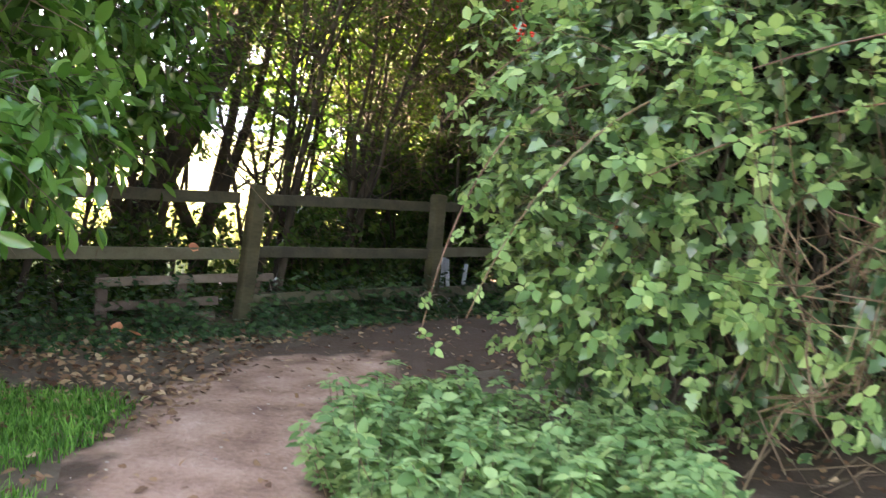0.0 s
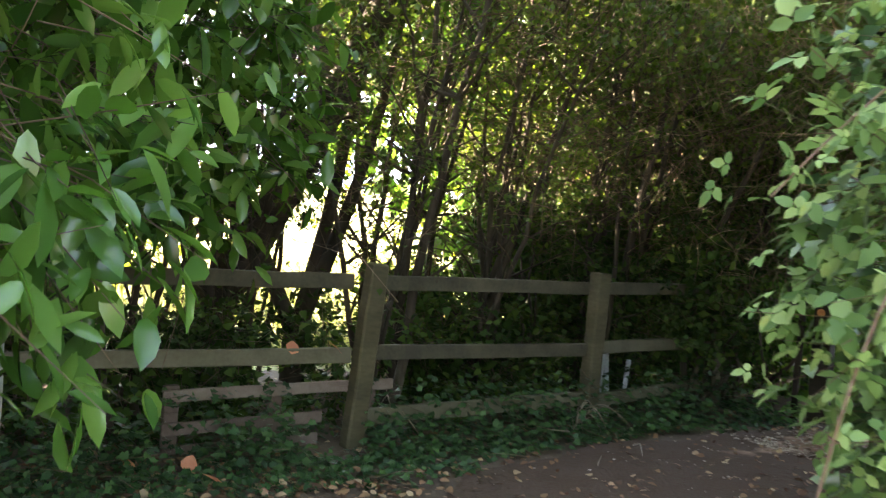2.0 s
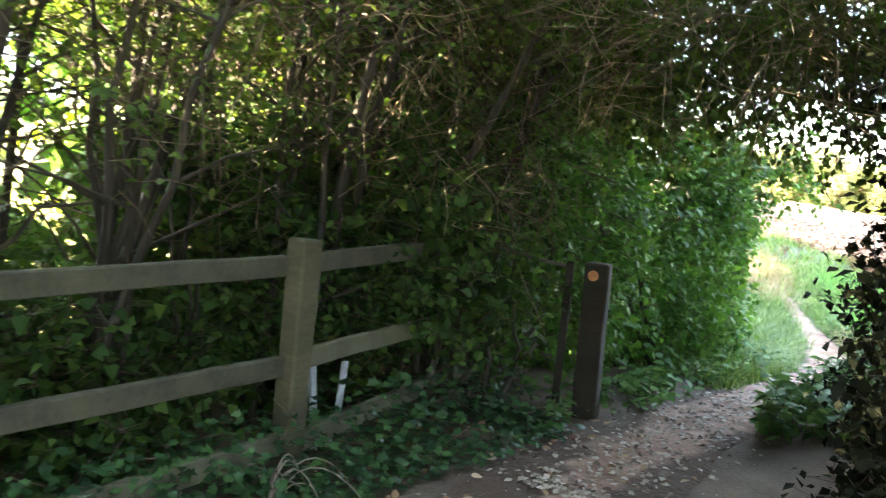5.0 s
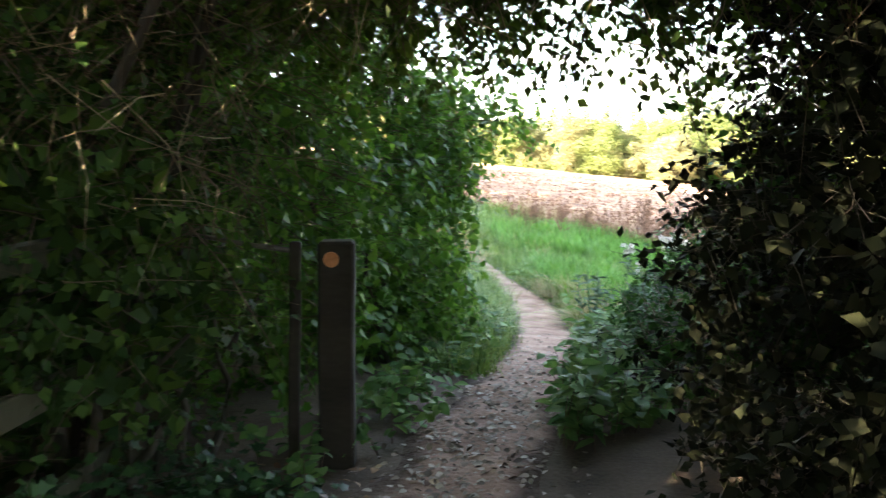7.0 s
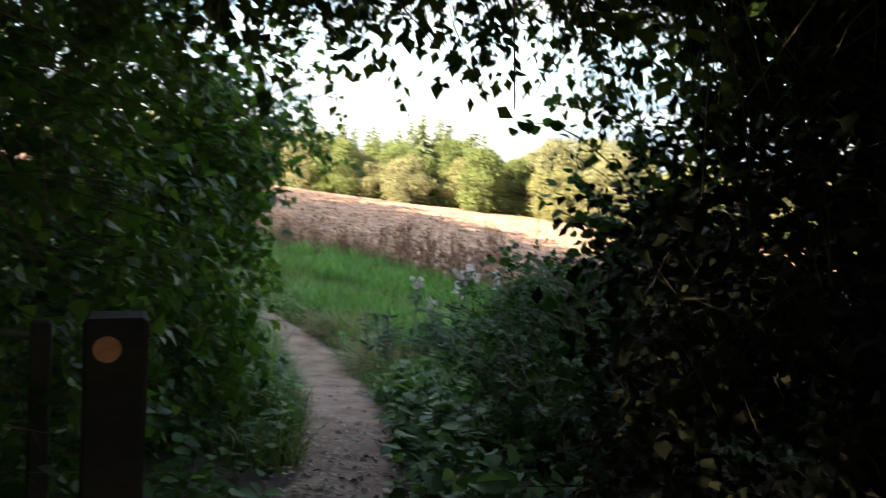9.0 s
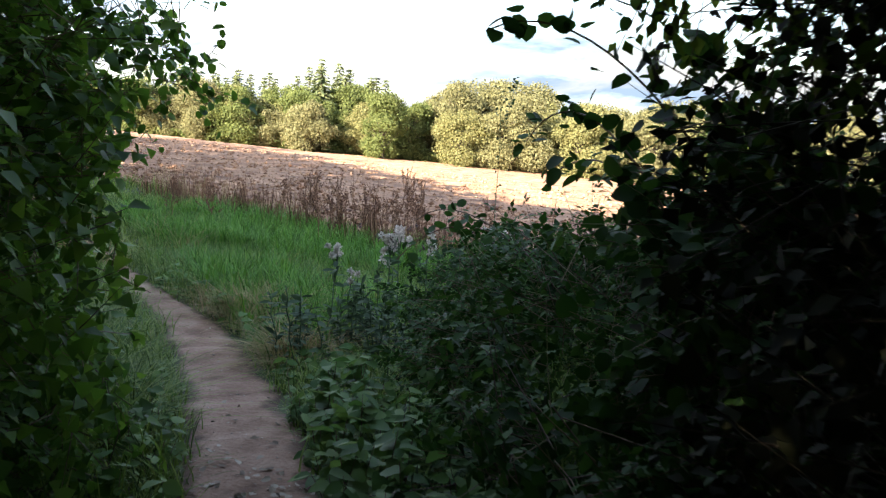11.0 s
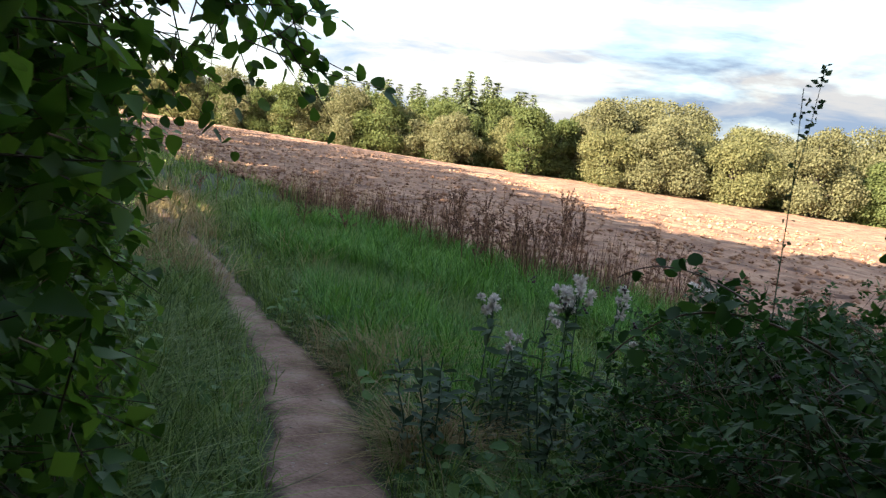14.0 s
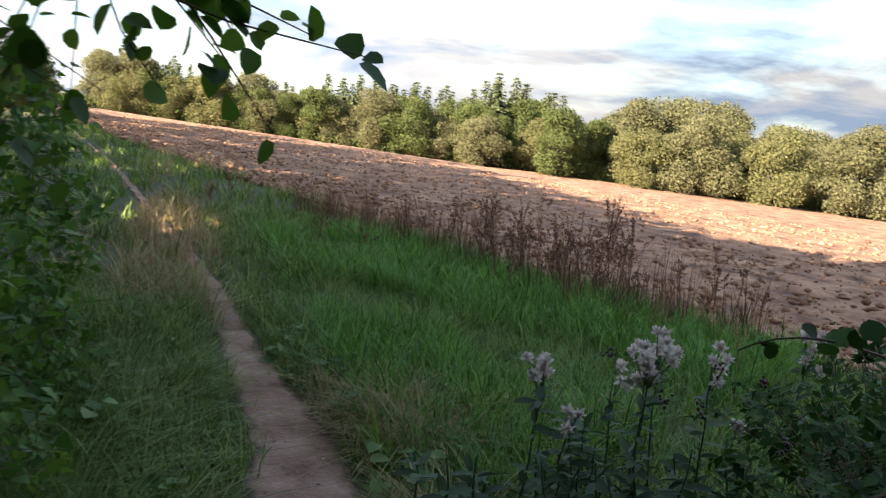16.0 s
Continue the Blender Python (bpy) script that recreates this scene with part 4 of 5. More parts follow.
# the thick leaning trunk and the forked one
big = thing("leaning_tree", -3.55, 8.35, "thick dark ivy-clad trunk leaning over the fence", "tree", "trees behind the fence")
sb, lb, tb = Buf(), Buf(), Buf()
f = np.linspace(0, 1, 14)[:, None]
tube(sb, np.array([[-0.1, 0, -0.1]]) * (1 - f) + np.array([[2.1, 0.5, 4.2]]) * f + np.sin(f * 5) * np.array([[0.06, 0.03, 0]]), 0.20, 0.10, 10)
tube(sb, np.array([[0.75, 0.2, 1.5]]) * (1 - f) + np.array([[1.7, 0.9, 4.4]]) * f, 0.09, 0.03, 7)
tube(sb, np.array([[1.2, 0.3, 2.4]]) * (1 - f) + np.array([[0.5, 1.0, 4.6]]) * f, 0.08, 0.03, 7)
tube(sb, np.array([[0.35, 0.05, 0.6]]) * (1 - f) + np.array([[-0.5, 0.2, 3.4]]) * f, 0.08, 0.03, 7)
P = np.array([[2.1, 0.5, 4.2]]) * rng.uniform(0.1, 1.0, (320, 1)) + rng.normal(scale=0.16, size=(320, 3))
foliage(lb, tb, P, unit(rng.normal(size=(320, 3))), rng, 7, 0.18, 0.055, T_IVY, 0.3)
P, O = shell([((1.6, 0.6, 4.6), (1.7, 1.5, 1.2)), ((0.2, 0.6, 4.3), (1.3, 1.2, 1.1))], 900, rng, 0.6, 0.4)
foliage(lb, tb, P, O, rng, 8, 0.35, 0.055, T_SMALL, 0.2)
part("trunk", sb, M_BARK, big, soft=True)
part("twigwork", tb, M_TWIG, big)
part("crown", lb, M_THORN, big)

fork = thing("forked_tree", -2.55, 8.75, "dark forked tree stem behind the fence", "tree", "trees behind the fence")
sb, tb, lb = Buf(), Buf(), Buf()
f = np.linspace(0, 1, 9)[:, None]
for q, r0 in (((0, 0, 0.55), 0.11),):
    tube(sb, np.array([[0, 0, -0.1]]) * (1 - f) + np.array([q]) * f, r0, 0.10, 9)
for q in ((0.75, 0.2, 3.6), (-0.85, 0.1, 2.9), (0.35, 0.5, 4.2)):
    tube(sb, np.array([[0, 0, 0.5]]) * (1 - f) + np.array([q]) * f + np.sin(f * math.pi) * np.array([[0.12 * np.sign(q[0]), 0, 0]]), 0.075, 0.02, 7)
P = np.array([[0.3, 0.3, 3.8]]) + rng.normal(scale=(0.8, 0.6, 0.6), size=(240, 3))
foliage(lb, tb, P, unit(rng.normal(size=(240, 3))), rng, 7, 0.3, 0.05, T_SMALL, 0.2)
part("trunk", sb, M_BARK, fork, soft=True)
part("twigwork", tb, M_TWIG, fork)
part("crown", lb, M_THORN, fork)

# sunlit shrubs beyond the thicket
for k, (x, y, r, h) in enumerate(((-9.5, 15.5, 2.2, 3.0), (-2.6, 19.0, 2.6, 5.2), (0.4, 18.5, 2.3, 5.0), (2.6, 16.8, 2.0, 5.0), (-12.5, 12.0, 2.6, 4.4), (3.5, 14.6, 1.6, 4.2))):
    shrub("sunlit_shrub", [((x, y, h * 0.55), (r, r * 0.8, h * 0.7)), ((x + r * 0.6, y + 0.5, h * 0.45), (r * 0.7, r * 0.6, h * 0.55))], 430, T_SMALL, M_MEADOWBUSH,
          rng, "bright yellow-green shrub in the sunlit meadow", "shrub", 7, 0.5, 0.15, 0.1, stems=2, core=250, grain=(0.15, 0.3), group="shrubs beyond the fence")

UNDER = []
for q in np.arange(-2.8, 3.4, 0.5):
    c = FENCE_A + F_DIR * q + F_OUT * rng.uniform(0.65, 1.2)
    UNDER.append(((c[0], c[1], 0.2), (0.5, 0.45, rng.uniform(0.45, 0.8))))
shrub("bramble_understorey", UNDER, 1700, T_IVY_S, M_THORN, rng, "dim green bramble and ivy growing behind the fence", "bramble", 7, 0.3, 0.075, 0.1, 0.5, 0.5, None, 0, core=1500)

shrub("hawthorn_bush", [((-0.75, 9.55, 0.9), (0.6, 0.45, 1.1)), ((-0.05, 9.75, 1.0), (0.6, 0.45, 1.2)), ((-1.5, 9.2, 0.5), (0.6, 0.4, 0.7))], 900, T_SMALL, M_THORN, rng,
      "dense dark hawthorn bush behind the fence end", "bush", 7, 0.28, 0.06, 0.2, 0.5, 0.5, off_lane(0.9), 4, core=1500)
# dense clump added west of the arch to keep low sun off the lane
WEST = [((-0.9, 10.7, 0.9), (0.8, 0.7, 1.5)), ((0.0, 11.3, 1.1), (0.8, 0.7, 1.8)), ((0.9, 11.7, 1.2), (0.8, 0.7, 1.9)), ((1.5, 11.3, 1.2), (0.7, 0.6, 1.8)), ((-1.9, 10.2, 0.5), (0.7, 0.6, 0.8))]
shrub("bramble_thicket", WEST, 1100, T_SMALL, M_THORN, rng, "dense dark bramble and thorn thicket beyond the fence end", "bramble", 7, 0.3, 0.075, 0.1, 0.5, 0.5, None, 0, core=2200)

# ---- laurel by the lane ----
rng = np.random.default_rng(31)
shrub("laurel_bush", [((-4.6, 5.2, 2.6), (1.2, 1.3, 1.6)), ((-3.0, 3.9, 2.2), (1.15, 1.1, 1.35)), ((-2.0, 3.65, 1.95), (0.45, 0.5, 1.0)), ((-3.3, 5.3, 2.5), (1.2, 1.1, 1.25)), ((-2.75, 6.2, 2.55), (0.85, 0.75, 1.05)), ((-2.35, 3.6, 1.6), (0.55, 0.6, 0.7)), ((-2.3, 6.1, 2.1), (0.5, 0.5, 0.7)), 
                      ((-2.7, 4.9, 3.6), (1.4, 1.5, 0.9))], 2100, T_LAUREL, M_LAUREL, rng,
      "large glossy green cherry laurel overhanging the fence", "bush", 8, 0.34, 0.165, 0.35, 0.5, 0.55, off_lane(0.75), 1, None, "", 0.05, core=0)

# ---- ivy and bramble bush at the bend ----
rng = np.random.default_rng(41)
BEND = [((1.75, 4.75, 1.55), (1.35, 1.15, 1.25)), ((2.7, 4.3, 1.3), (1.2, 1.1, 1.45)), ((1.35, 4.5, 0.85), (0.75, 0.6, 0.65)), ((2.3, 5.0, 2.6), (1.5, 1.2, 0.9)), ((3.4, 3.6, 1.5), (1.0, 1.0, 1.4))]


def bend_clear(r):
    """As right_clear, with a bare brown hollow on the bush's sunny side and a dark gap below it."""
    near = right_clear(r)

    def keep(P):
        hollow = (((P - [2.05, 3.55, 1.35]) / [0.55, 0.75, 0.85]) ** 2).sum(1) < 1
        under = (P[:, 2] < 0.50 + 0.2 * np.sin(P[:, 0] * 5)) & (P[:, 0] > 1.15) & (P[:, 1] < 4.3)
        thin = np.modf(np.abs(np.sin(P[:, 0] * 91.7 + P[:, 1] * 57.3 + P[:, 2] * 33.1)) * 437.5)[0]
        return near(P) & ~(hollow & (thin < 0.6)) & ~under
    return keep


shrub("ivy_bush", BEND, 2500, T_IVY_M, M_IVYBUSH, rng, "dense ivy-covered bush at the path bend", "bush", 8, 0.22, 0.092, 0.45, 0.4, 0.7, bend_clear(0.8), 8, core=1300)
shrub("bramble_bush", [(c, tuple(np.array(r) * 1.04)) for c, r in BEND], 950, T_BRAMBLE, M_BRAMBLE, rng, "pale green bramble sprawling over the ivy bush", "bramble", 6, 0.34, 0.14, 0.3, 0.25, 0.85, bend_clear(0.95), 3, M_CANE)
canes = thing("bramble_canes", 1.2, 4.0, "arching brown bramble canes with young leaves", "bramble")
o = np.array(canes.location)
cb, lb = Buf(), Buf()
for a, m, e in (((0.9, 4.5, 1.9), (0.2, 3.95, 1.75), (0.02, 3.75, 0.62)), ((1.4, 4.0, 1.9), (0.55, 3.6, 1.7), (0.22, 3.55, 0.75)), ((3.0, 3.3, 1.75), (1.9, 3.3, 1.95), (0.95, 3.6, 1.4)), ((3.2, 3.0, 2.0), (2.2, 3.1, 2.2), (1.3, 3.5, 1.85)),
                ((2.6, 3.1, 0.2), (2.2, 3.2, 1.2), (1.6, 3.3, 1.3)), ((0.9, 4.8, 2.3), (0.45, 4.3, 2.1), (0.05, 4.25, 1.62))):
    f = np.linspace(0, 1, 14)[:, None]
    C = np.array([a]) * (1 - f) ** 2 + 2 * np.array([m]) * f * (1 - f) + np.array([e]) * f ** 2 - o
    tube(cb, C, 0.007, 0.003, 5)
    i = rng.integers(1, 14, 22)
    leaves(lb, C[i] + rng.normal(scale=0.02, size=(22, 3)), unit(rng.normal(size=(22, 3)) + [0, -0.3, -0.2]), unit(rng.normal(scale=0.5, size=(22, 3)) + [0, -0.4, 0.8]), rng.uniform(0.05, 0.11, 22), T_BRAMBLE)
part("twigwork", cb, M_CANE, canes)
part("foliage", lb, M_BRAMBLE, canes)
brush = thing("dead_brushwood", 2.1, 3.5, "tangle of dry brown stems under the bush", "brushwood")
b = Buf()
P = np.c_[rng.uniform(-0.6, 0.9, 230), rng.uniform(-0.1, 0.9, 230), rng.uniform(0.0, 1.2, 230)]
tubes(b, P, P + np.c_[rng.normal(scale=0.4, size=(230, 2)), rng.uniform(-0.1, 0.9, 230)], rng.uniform(0.003, 0.007, 230), rng, 0.22)
part("brushwork", b, M_BROWNTWIG, brush)
berries = thing("berry_spray", 0.35, 4.25, "hanging spray of bright red hawthorn berries", "berries", z=2.0)
b, tb = Buf(), Buf()
for k, (dx, dz) in enumerate(((-0.02, 0.42), (0.02, 0.27), (0.07, 0.10))):
    P = np.array([[dx, 0, dz]]) + rng.normal(scale=0.028, size=(18, 3))
    lumps(b, P, 0.0085, rng, 1.0, 0.05)
tube(tb, [(0.0, 0.3, 0.75), (0.0, 0.05, 0.5), (0.05, 0, 0.2), (0.1, 0, 0.0)], 0.005, 0.002, 5)
part("fruit_cluster", b, M_BERRY, berries, soft=True)
part("twig", tb, M_TWIG, berries)

# low nettles and bramble at the foot of the bend
herbs = thing("nettle_patch", 0.55, 3.6, "low pale green nettles and bramble beside the path", "nettles", kind="stuff")
o = np.array(herbs.location)
lb, tb = Buf(), Buf()
P = np.c_[rng.uniform(-0.42, 1.25, 620), rng.uniform(2.6, 4.2, 620)]
P = P[P[:, 1] < 4.3 - 0.45 * np.clip(P[:, 0], 0, 2)]
d, w = lane_distance(P)
P = P[(d > w * 0.76)]
h = rng.uniform(0.12, 0.42, len(P))
B = np.c_[P, ground_z(P[:, 0], P[:, 1])] - o
T = B + np.c_[rng.normal(scale=0.06, size=(len(P), 2)), h]
tubes(tb, B, T, 0.0035, rng)
s = np.repeat(np.arange(len(P)), 13)
fr = rng.uniform(0.25, 1.05, (len(s), 1))
leaves(lb, B[s] * (1 - fr) + T[s] * fr, unit(np.c_[rng.normal(size=(len(s), 2)), rng.uniform(-0.3, 0.25, len(s))]), unit(np.c_[rng.normal(scale=0.35, size=(len(s), 2)), np.ones(len(s))]),
       rng.uniform(0.055, 0.135, len(s)), T_BRAMBLE)
part("twigwork", tb, M_CANE, herbs)
part("foliage", lb, M_NETTLE, herbs)

# ivy carpet at the fence foot
ivy = thing("ground_ivy", -1.6, 7.0, "dark ivy trailing over the fence foot and ground", "ivy", kind="stuff")
o = np.array(ivy.location)
lb, tb = Buf(), Buf()
n = 9000
s = rng.uniform(-3.2, 4.0, n)
q = rng.normal(-0.25, 0.33, n)
P2 = FENCE_A[None] + F_DIR[None] * s[:, None] + F_OUT[None] * q[:, None]
hh = 0.03 + 0.42 * rng.random(n) ** 2 * np.exp(-((q - 0.0) / 0.35) ** 2)
P = np.c_[P2, hh] - o
d, w = lane_distance(P2)
ok = (d > w * 0.9) & (patchy(P2, 1.4, -0.3, 9))
P, n = P[ok], ok.sum()
leaves(lb, P, unit(np.c_[rng.normal(size=(n, 2)), rng.uniform(-0.4, 0.3, n)]), unit(np.c_[rng.normal(scale=0.4, size=(n, 2)) - F_OUT * 0.5, np.ones(n)]), rng.uniform(0.035, 0.075, n), T_IVY)
tubes(tb, P[:300], P[:300] + np.c_[rng.normal(scale=0.18, size=(300, 2)), rng.normal(scale=0.05, size=300)], 0.0025, rng)
part("twigwork", tb, M_TWIG, ivy)
part("foliage", lb, M_IVY, ivy)
fallen = thing("fallen_branches", -1.3, 7.0, "dry pale fallen twigs at the fence foot", "twigs")
b = Buf()
P = np.c_[rng.uniform(-0.9, 1.5, 7), rng.uniform(0.0, 1.0, 7), rng.uniform(0.03, 0.16, 7)]
tubes(b, P, P + np.c_[rng.normal(scale=0.25, size=(7, 2)), rng.uniform(-0.02, 0.25, 7)], 0.006, rng, 0.2)
part("brushwork", b, M_DEADTWIG, fallen)

stalks = thing("dead_stalks", FENCE_B[0] - 0.1, FENCE_B[1] - 0.35, "bleached bent grass stalks at the fence post foot", "grass")
b = Buf()
for k in range(11):
    e = np.array([rng.normal() * 0.16 + 0.05, rng.normal() * 0.1, rng.uniform(-0.02, 0.12)])
    m = e * 0.35 + np.array([0, 0, rng.uniform(0.28, 0.45)])
    f = np.linspace(0, 1, 9)[:, None]
    tube(b, 2 * m[None] * f * (1 - f) + e[None] * f ** 2, 0.006, 0.003, 4)
part("brushwork", b, M_DEADTWIG, stalks)


def herb_bed(name, P, hmin, hmax, rng, label, size=(0.04, 0.10), per=11, mat=None, leaf=T_OVATE):
    root = thing(name, float(P[:, 0].mean()), float(P[:, 1].mean()), label, "herbs", kind="stuff")
    o = np.array(root.location)
    lb, tb = Buf(), Buf()
    B = np.c_[P[:, :2], ground_z(P[:, 0], P[:, 1])] - o
    T = B + np.c_[rng.normal(scale=0.07, size=(len(P), 2)), rng.uniform(hmin, hmax, len(P))]
    tubes(tb, B, T, 0.003, rng)
    s = np.repeat(np.arange(len(P)), per)
    fr = rng.uniform(0.2, 1.05, (len(s), 1))
    leaves(lb, B[s] * (1 - fr) + T[s] * fr, unit(np.c_[rng.normal(size=(len(s), 2)), rng.uniform(-0.4, 0.3, len(s))]), unit(np.c_[rng.normal(scale=0.45, size=(len(s), 2)), np.ones(len(s))]),
           rng.uniform(size[0], size[1], len(s)), leaf)
    part("twigwork", tb, M_CANE, root)
    part("foliage", lb, mat or M_HERB, root)
    return root


def beside(n, box, lo, hi, rng, right=True):
    """Plan points at lo to hi metres outside the lane's edge."""
    P = np.c_[rng.uniform(box[0], box[1], n), rng.uniform(box[2], box[3], n)]
    d, w = lane_distance(P)
    line = np.array(LANE)
    k = np.argmin(((P[:, None] - line[None]) ** 2).sum(-1), axis=1).clip(1, len(line) - 2)
    t = line[k + 1] - line[k - 1]
    side = (P[:, 0] - line[k, 0]) * t[:, 1] - (P[:, 1] - line[k, 1]) * t[:, 0]
    return P[(d > w + lo) & (d < w + hi) & ((side > 0) == right)]


rng = np.random.default_rng(45)
herb_bed("herb_verge", beside(900, (3.0, 6.2, 9.0, 12.4), -0.02, 0.55, rng), 0.08, 0.45, rng, "leafy green weeds crowding the path edge", (0.05, 0.12))
herb_bed("herb_verge", beside(900, (1.6, 6.2, 8.6, 13.2), 0.0, 0.55, rng, False), 0.06, 0.30, rng, "low green herbs and grass along the path edge")
herb_bed("herb_verge", beside(700, (5.5, 9.5, 11.0, 16.0), 0.0, 0.9, rng), 0.05, 0.22, rng, "low dock and plantain leaves by the footpath", (0.05, 0.11), 8)

# ---- the leafy arch ----
rng = np.random.default_rng(51)
shrub("dark_thicket", [((0.95, 9.75, 0.85), (0.6, 0.55, 1.1)), ((0.25, 10.15, 1.3), (0.7, 0.5, 1.0)), ((1.2, 10.45, 1.1), (0.7, 0.6, 1.3)),  ((0.6, 10.3, 1.9), (0.9, 0.6, 0.7))], 1000, T_SMALL, M_THORN, rng,
      "dark twiggy hawthorn thicket at the fence end", "bush", 8, 0.3, 0.06, 0.2, 0.5, 0.5, off_lane(0.8), 6, core=2600)
# top of the same thicket, in the lighter leaf for the light it gets
shrub("hawthorn_bush", [((0.1, 10.3, 2.9), (1.2, 0.9, 1.1)), ((1.3, 10.4, 2.9), (1.1, 0.9, 1.0))], 750, T_SMALL, M_LITTHORN, rng,
      "olive-green leafy hawthorn above the fence end", "bush", 8, 0.3, 0.06, 0.2, 0.5, 0.5, off_lane(0.8), 3, core=250)
twigs = thing("twig_canopy", 1.6, 9.0, "brown leafless twigs arching over the path", "bush", z=0.0)
b, sb = Buf(), Buf()
P, O = shell([((0.9, 9.3, 2.5), (1.3, 0.9, 1.0)), ((2.2, 8.3, 2.7), (1.4, 1.3, 0.9)), ((2.4, 6.8, 2.7), (1.2, 1.4, 0.9)), ((1.5, 9.6, 1.9), (0.8, 0.6, 0.8))], 2400, rng, 0.7, 0.2, off_lane(0.7, 2.0))
o = np.array(twigs.location)
tubes(b, P - o, P - o + unit(O + rng.normal(scale=0.8, size=(len(P), 3))) * rng.uniform(0.2, 0.6, (len(P), 1)), 0.0032, rng, 0.14)
part("twigwork", b, M_BROWNTWIG, twigs)
for a, m, e in (((0.9, 10.0, 0.0), (0.7, 9.7, 2.4), (2.2, 8.6, 3.2)), ((1.3, 10.3, 0.0), (1.2, 10.0, 2.8), (2.9, 9.3, 3.4)), ((3.4, 7.4, 0.0), (3.2, 7.5, 2.6), (1.4, 7.8, 3.3)),
                ((3.2, 6.3, 0.0), (3.0, 6.4, 2.5), (1.2, 6.6, 3.4)), ((0.4, 10.1, 0.0), (0.2, 9.8, 2.2), (0.9, 8.8, 3.3))):
    f = np.linspace(0, 1, 12)[:, None]
    sb = Buf()
    tube(sb, np.array([a]) * (1 - f) ** 2 + 2 * np.array([m]) * f * (1 - f) + np.array([e]) * f ** 2 - o + rng.normal(scale=0.02, size=(12, 3)), 0.035, 0.01, 6)
    part("branch", sb, M_BARK, twigs, soft=True)
def hedge_clear(P):
    """Hedge foliage stands clear of the path and of the way out to the field."""
    return off_lane(0.52)(P) & ((P[:, 0] < -0.62 + 0.69 * (P[:, 1] - 4.18)) | (P[:, 2] > 1.6))


shrub("ivy_hedge", [((2.05, 10.85, 1.1), (0.75, 0.75, 1.3)), ((2.95, 11.6, 1.2), (0.85, 0.75, 1.5)), ((3.85, 12.35, 1.2), (0.85, 0.75, 1.6)), ((4.5, 12.7, 1.0), (0.60, 0.58, 1.45)), ((3.75, 11.75, 0.95), (0.55, 0.5, 1.15)), ((4.2, 12.1, 0.9), (0.45, 0.45, 1.1)), ((4.15, 11.5, 0.8), (0.35, 0.35, 1.1)), ((4.75, 12.45, 0.8), (0.42, 0.4, 1.1)), ((5.2, 13.0, 0.8), (0.45, 0.45, 1.0)), ((5.95, 14.2, 0.6), (0.5, 0.5, 1.1)), ((6.9, 15.9, 0.5), (0.6, 0.6, 1.2))], 3200, T_IVY_S, M_HEDGE, rng,
      "green ivy and hazel hedge beside the arch", "hedge", 8, 0.25, 0.075, 0.35, 0.4, 0.7, hedge_clear, 3, core=3600, grain=(0.05, 0.085))
shrub("hazel_spray", [((4.65, 12.4, 1.7), (0.5, 0.42, 0.5)), ((5.1, 12.4, 1.98), (0.42, 0.32, 0.25)), ((5.45, 12.35, 2.05), (0.35, 0.3, 0.22)), ((5.3, 12.2, 1.66), (0.36, 0.3, 0.22)), ((5.62, 12.4, 1.72), (0.28, 0.24, 0.16)), ((4.9, 12.45, 1.75), (0.4, 0.35, 0.35)), ((4.2, 12.05, 2.4), (0.9, 0.6, 0.5))], 300, T_ROUND, M_HEDGE, rng,
      "drooping hazel branch with broad green leaves", "hazel", 7, 0.28, 0.06, 0.4, 0.5, 0.4, off_lane(0.3, 1.4), 0)
shrub("hedge_bush", [((2.6, 5.9, 1.3), (1.0, 1.0, 1.7)), ((2.75, 7.05, 1.3), (1.0, 0.9, 1.7)), ((3.6, 7.7, 1.25), (0.9, 0.8, 1.6)), ((4.3, 8.4, 1.05), (0.9, 0.75, 1.5)), ((4.4, 6.6, 1.8), (1.5, 1.4, 2.2)), ((5.8, 8.0, 1.2), (1.1, 0.9, 1.5)), ((2.4, 5.8, 3.0), (1.5, 1.5, 1.0)), ((5.0, 8.4, 1.8), (1.0, 0.55, 1.2)), ((3.9, 8.0, 2.6), (1.0, 0.7, 0.8)), ((2.75, 7.85, 0.6), (0.6, 0.5, 1.0)), ((3.3, 8.45, 0.5), (0.6, 0.45, 0.85)), ((2.2, 7.2, 0.6), (0.6, 0.5, 1.0))], 4600, T_SMALL, M_SHADEHEDGE, rng,
      "tall brown-green conifer hedge, lane shade put into its near-black leaves", "hedge", 8, 0.3, 0.065, 0.25, 0.4, 0.65, right_clear(0.62, 2.35, (-0.22, 0.745, 4.18)), 0, M_BARK, core=14000, grain=(0.04, 0.085))
shrub("bramble_bush", [((5.4, 9.2, 0.7), (0.6, 0.5, 0.8)), ((5.0, 8.95, 0.9), (0.5, 0.4, 0.9))], 420, T_ROUND, M_SHADEBRAMBLE, rng, "dark bramble bush at the mouth of the arch", "bramble", 7, 0.34, 0.075, 0.2, 0.5, 0.5, off_lane(0.55), 0, M_CANE, core=250)
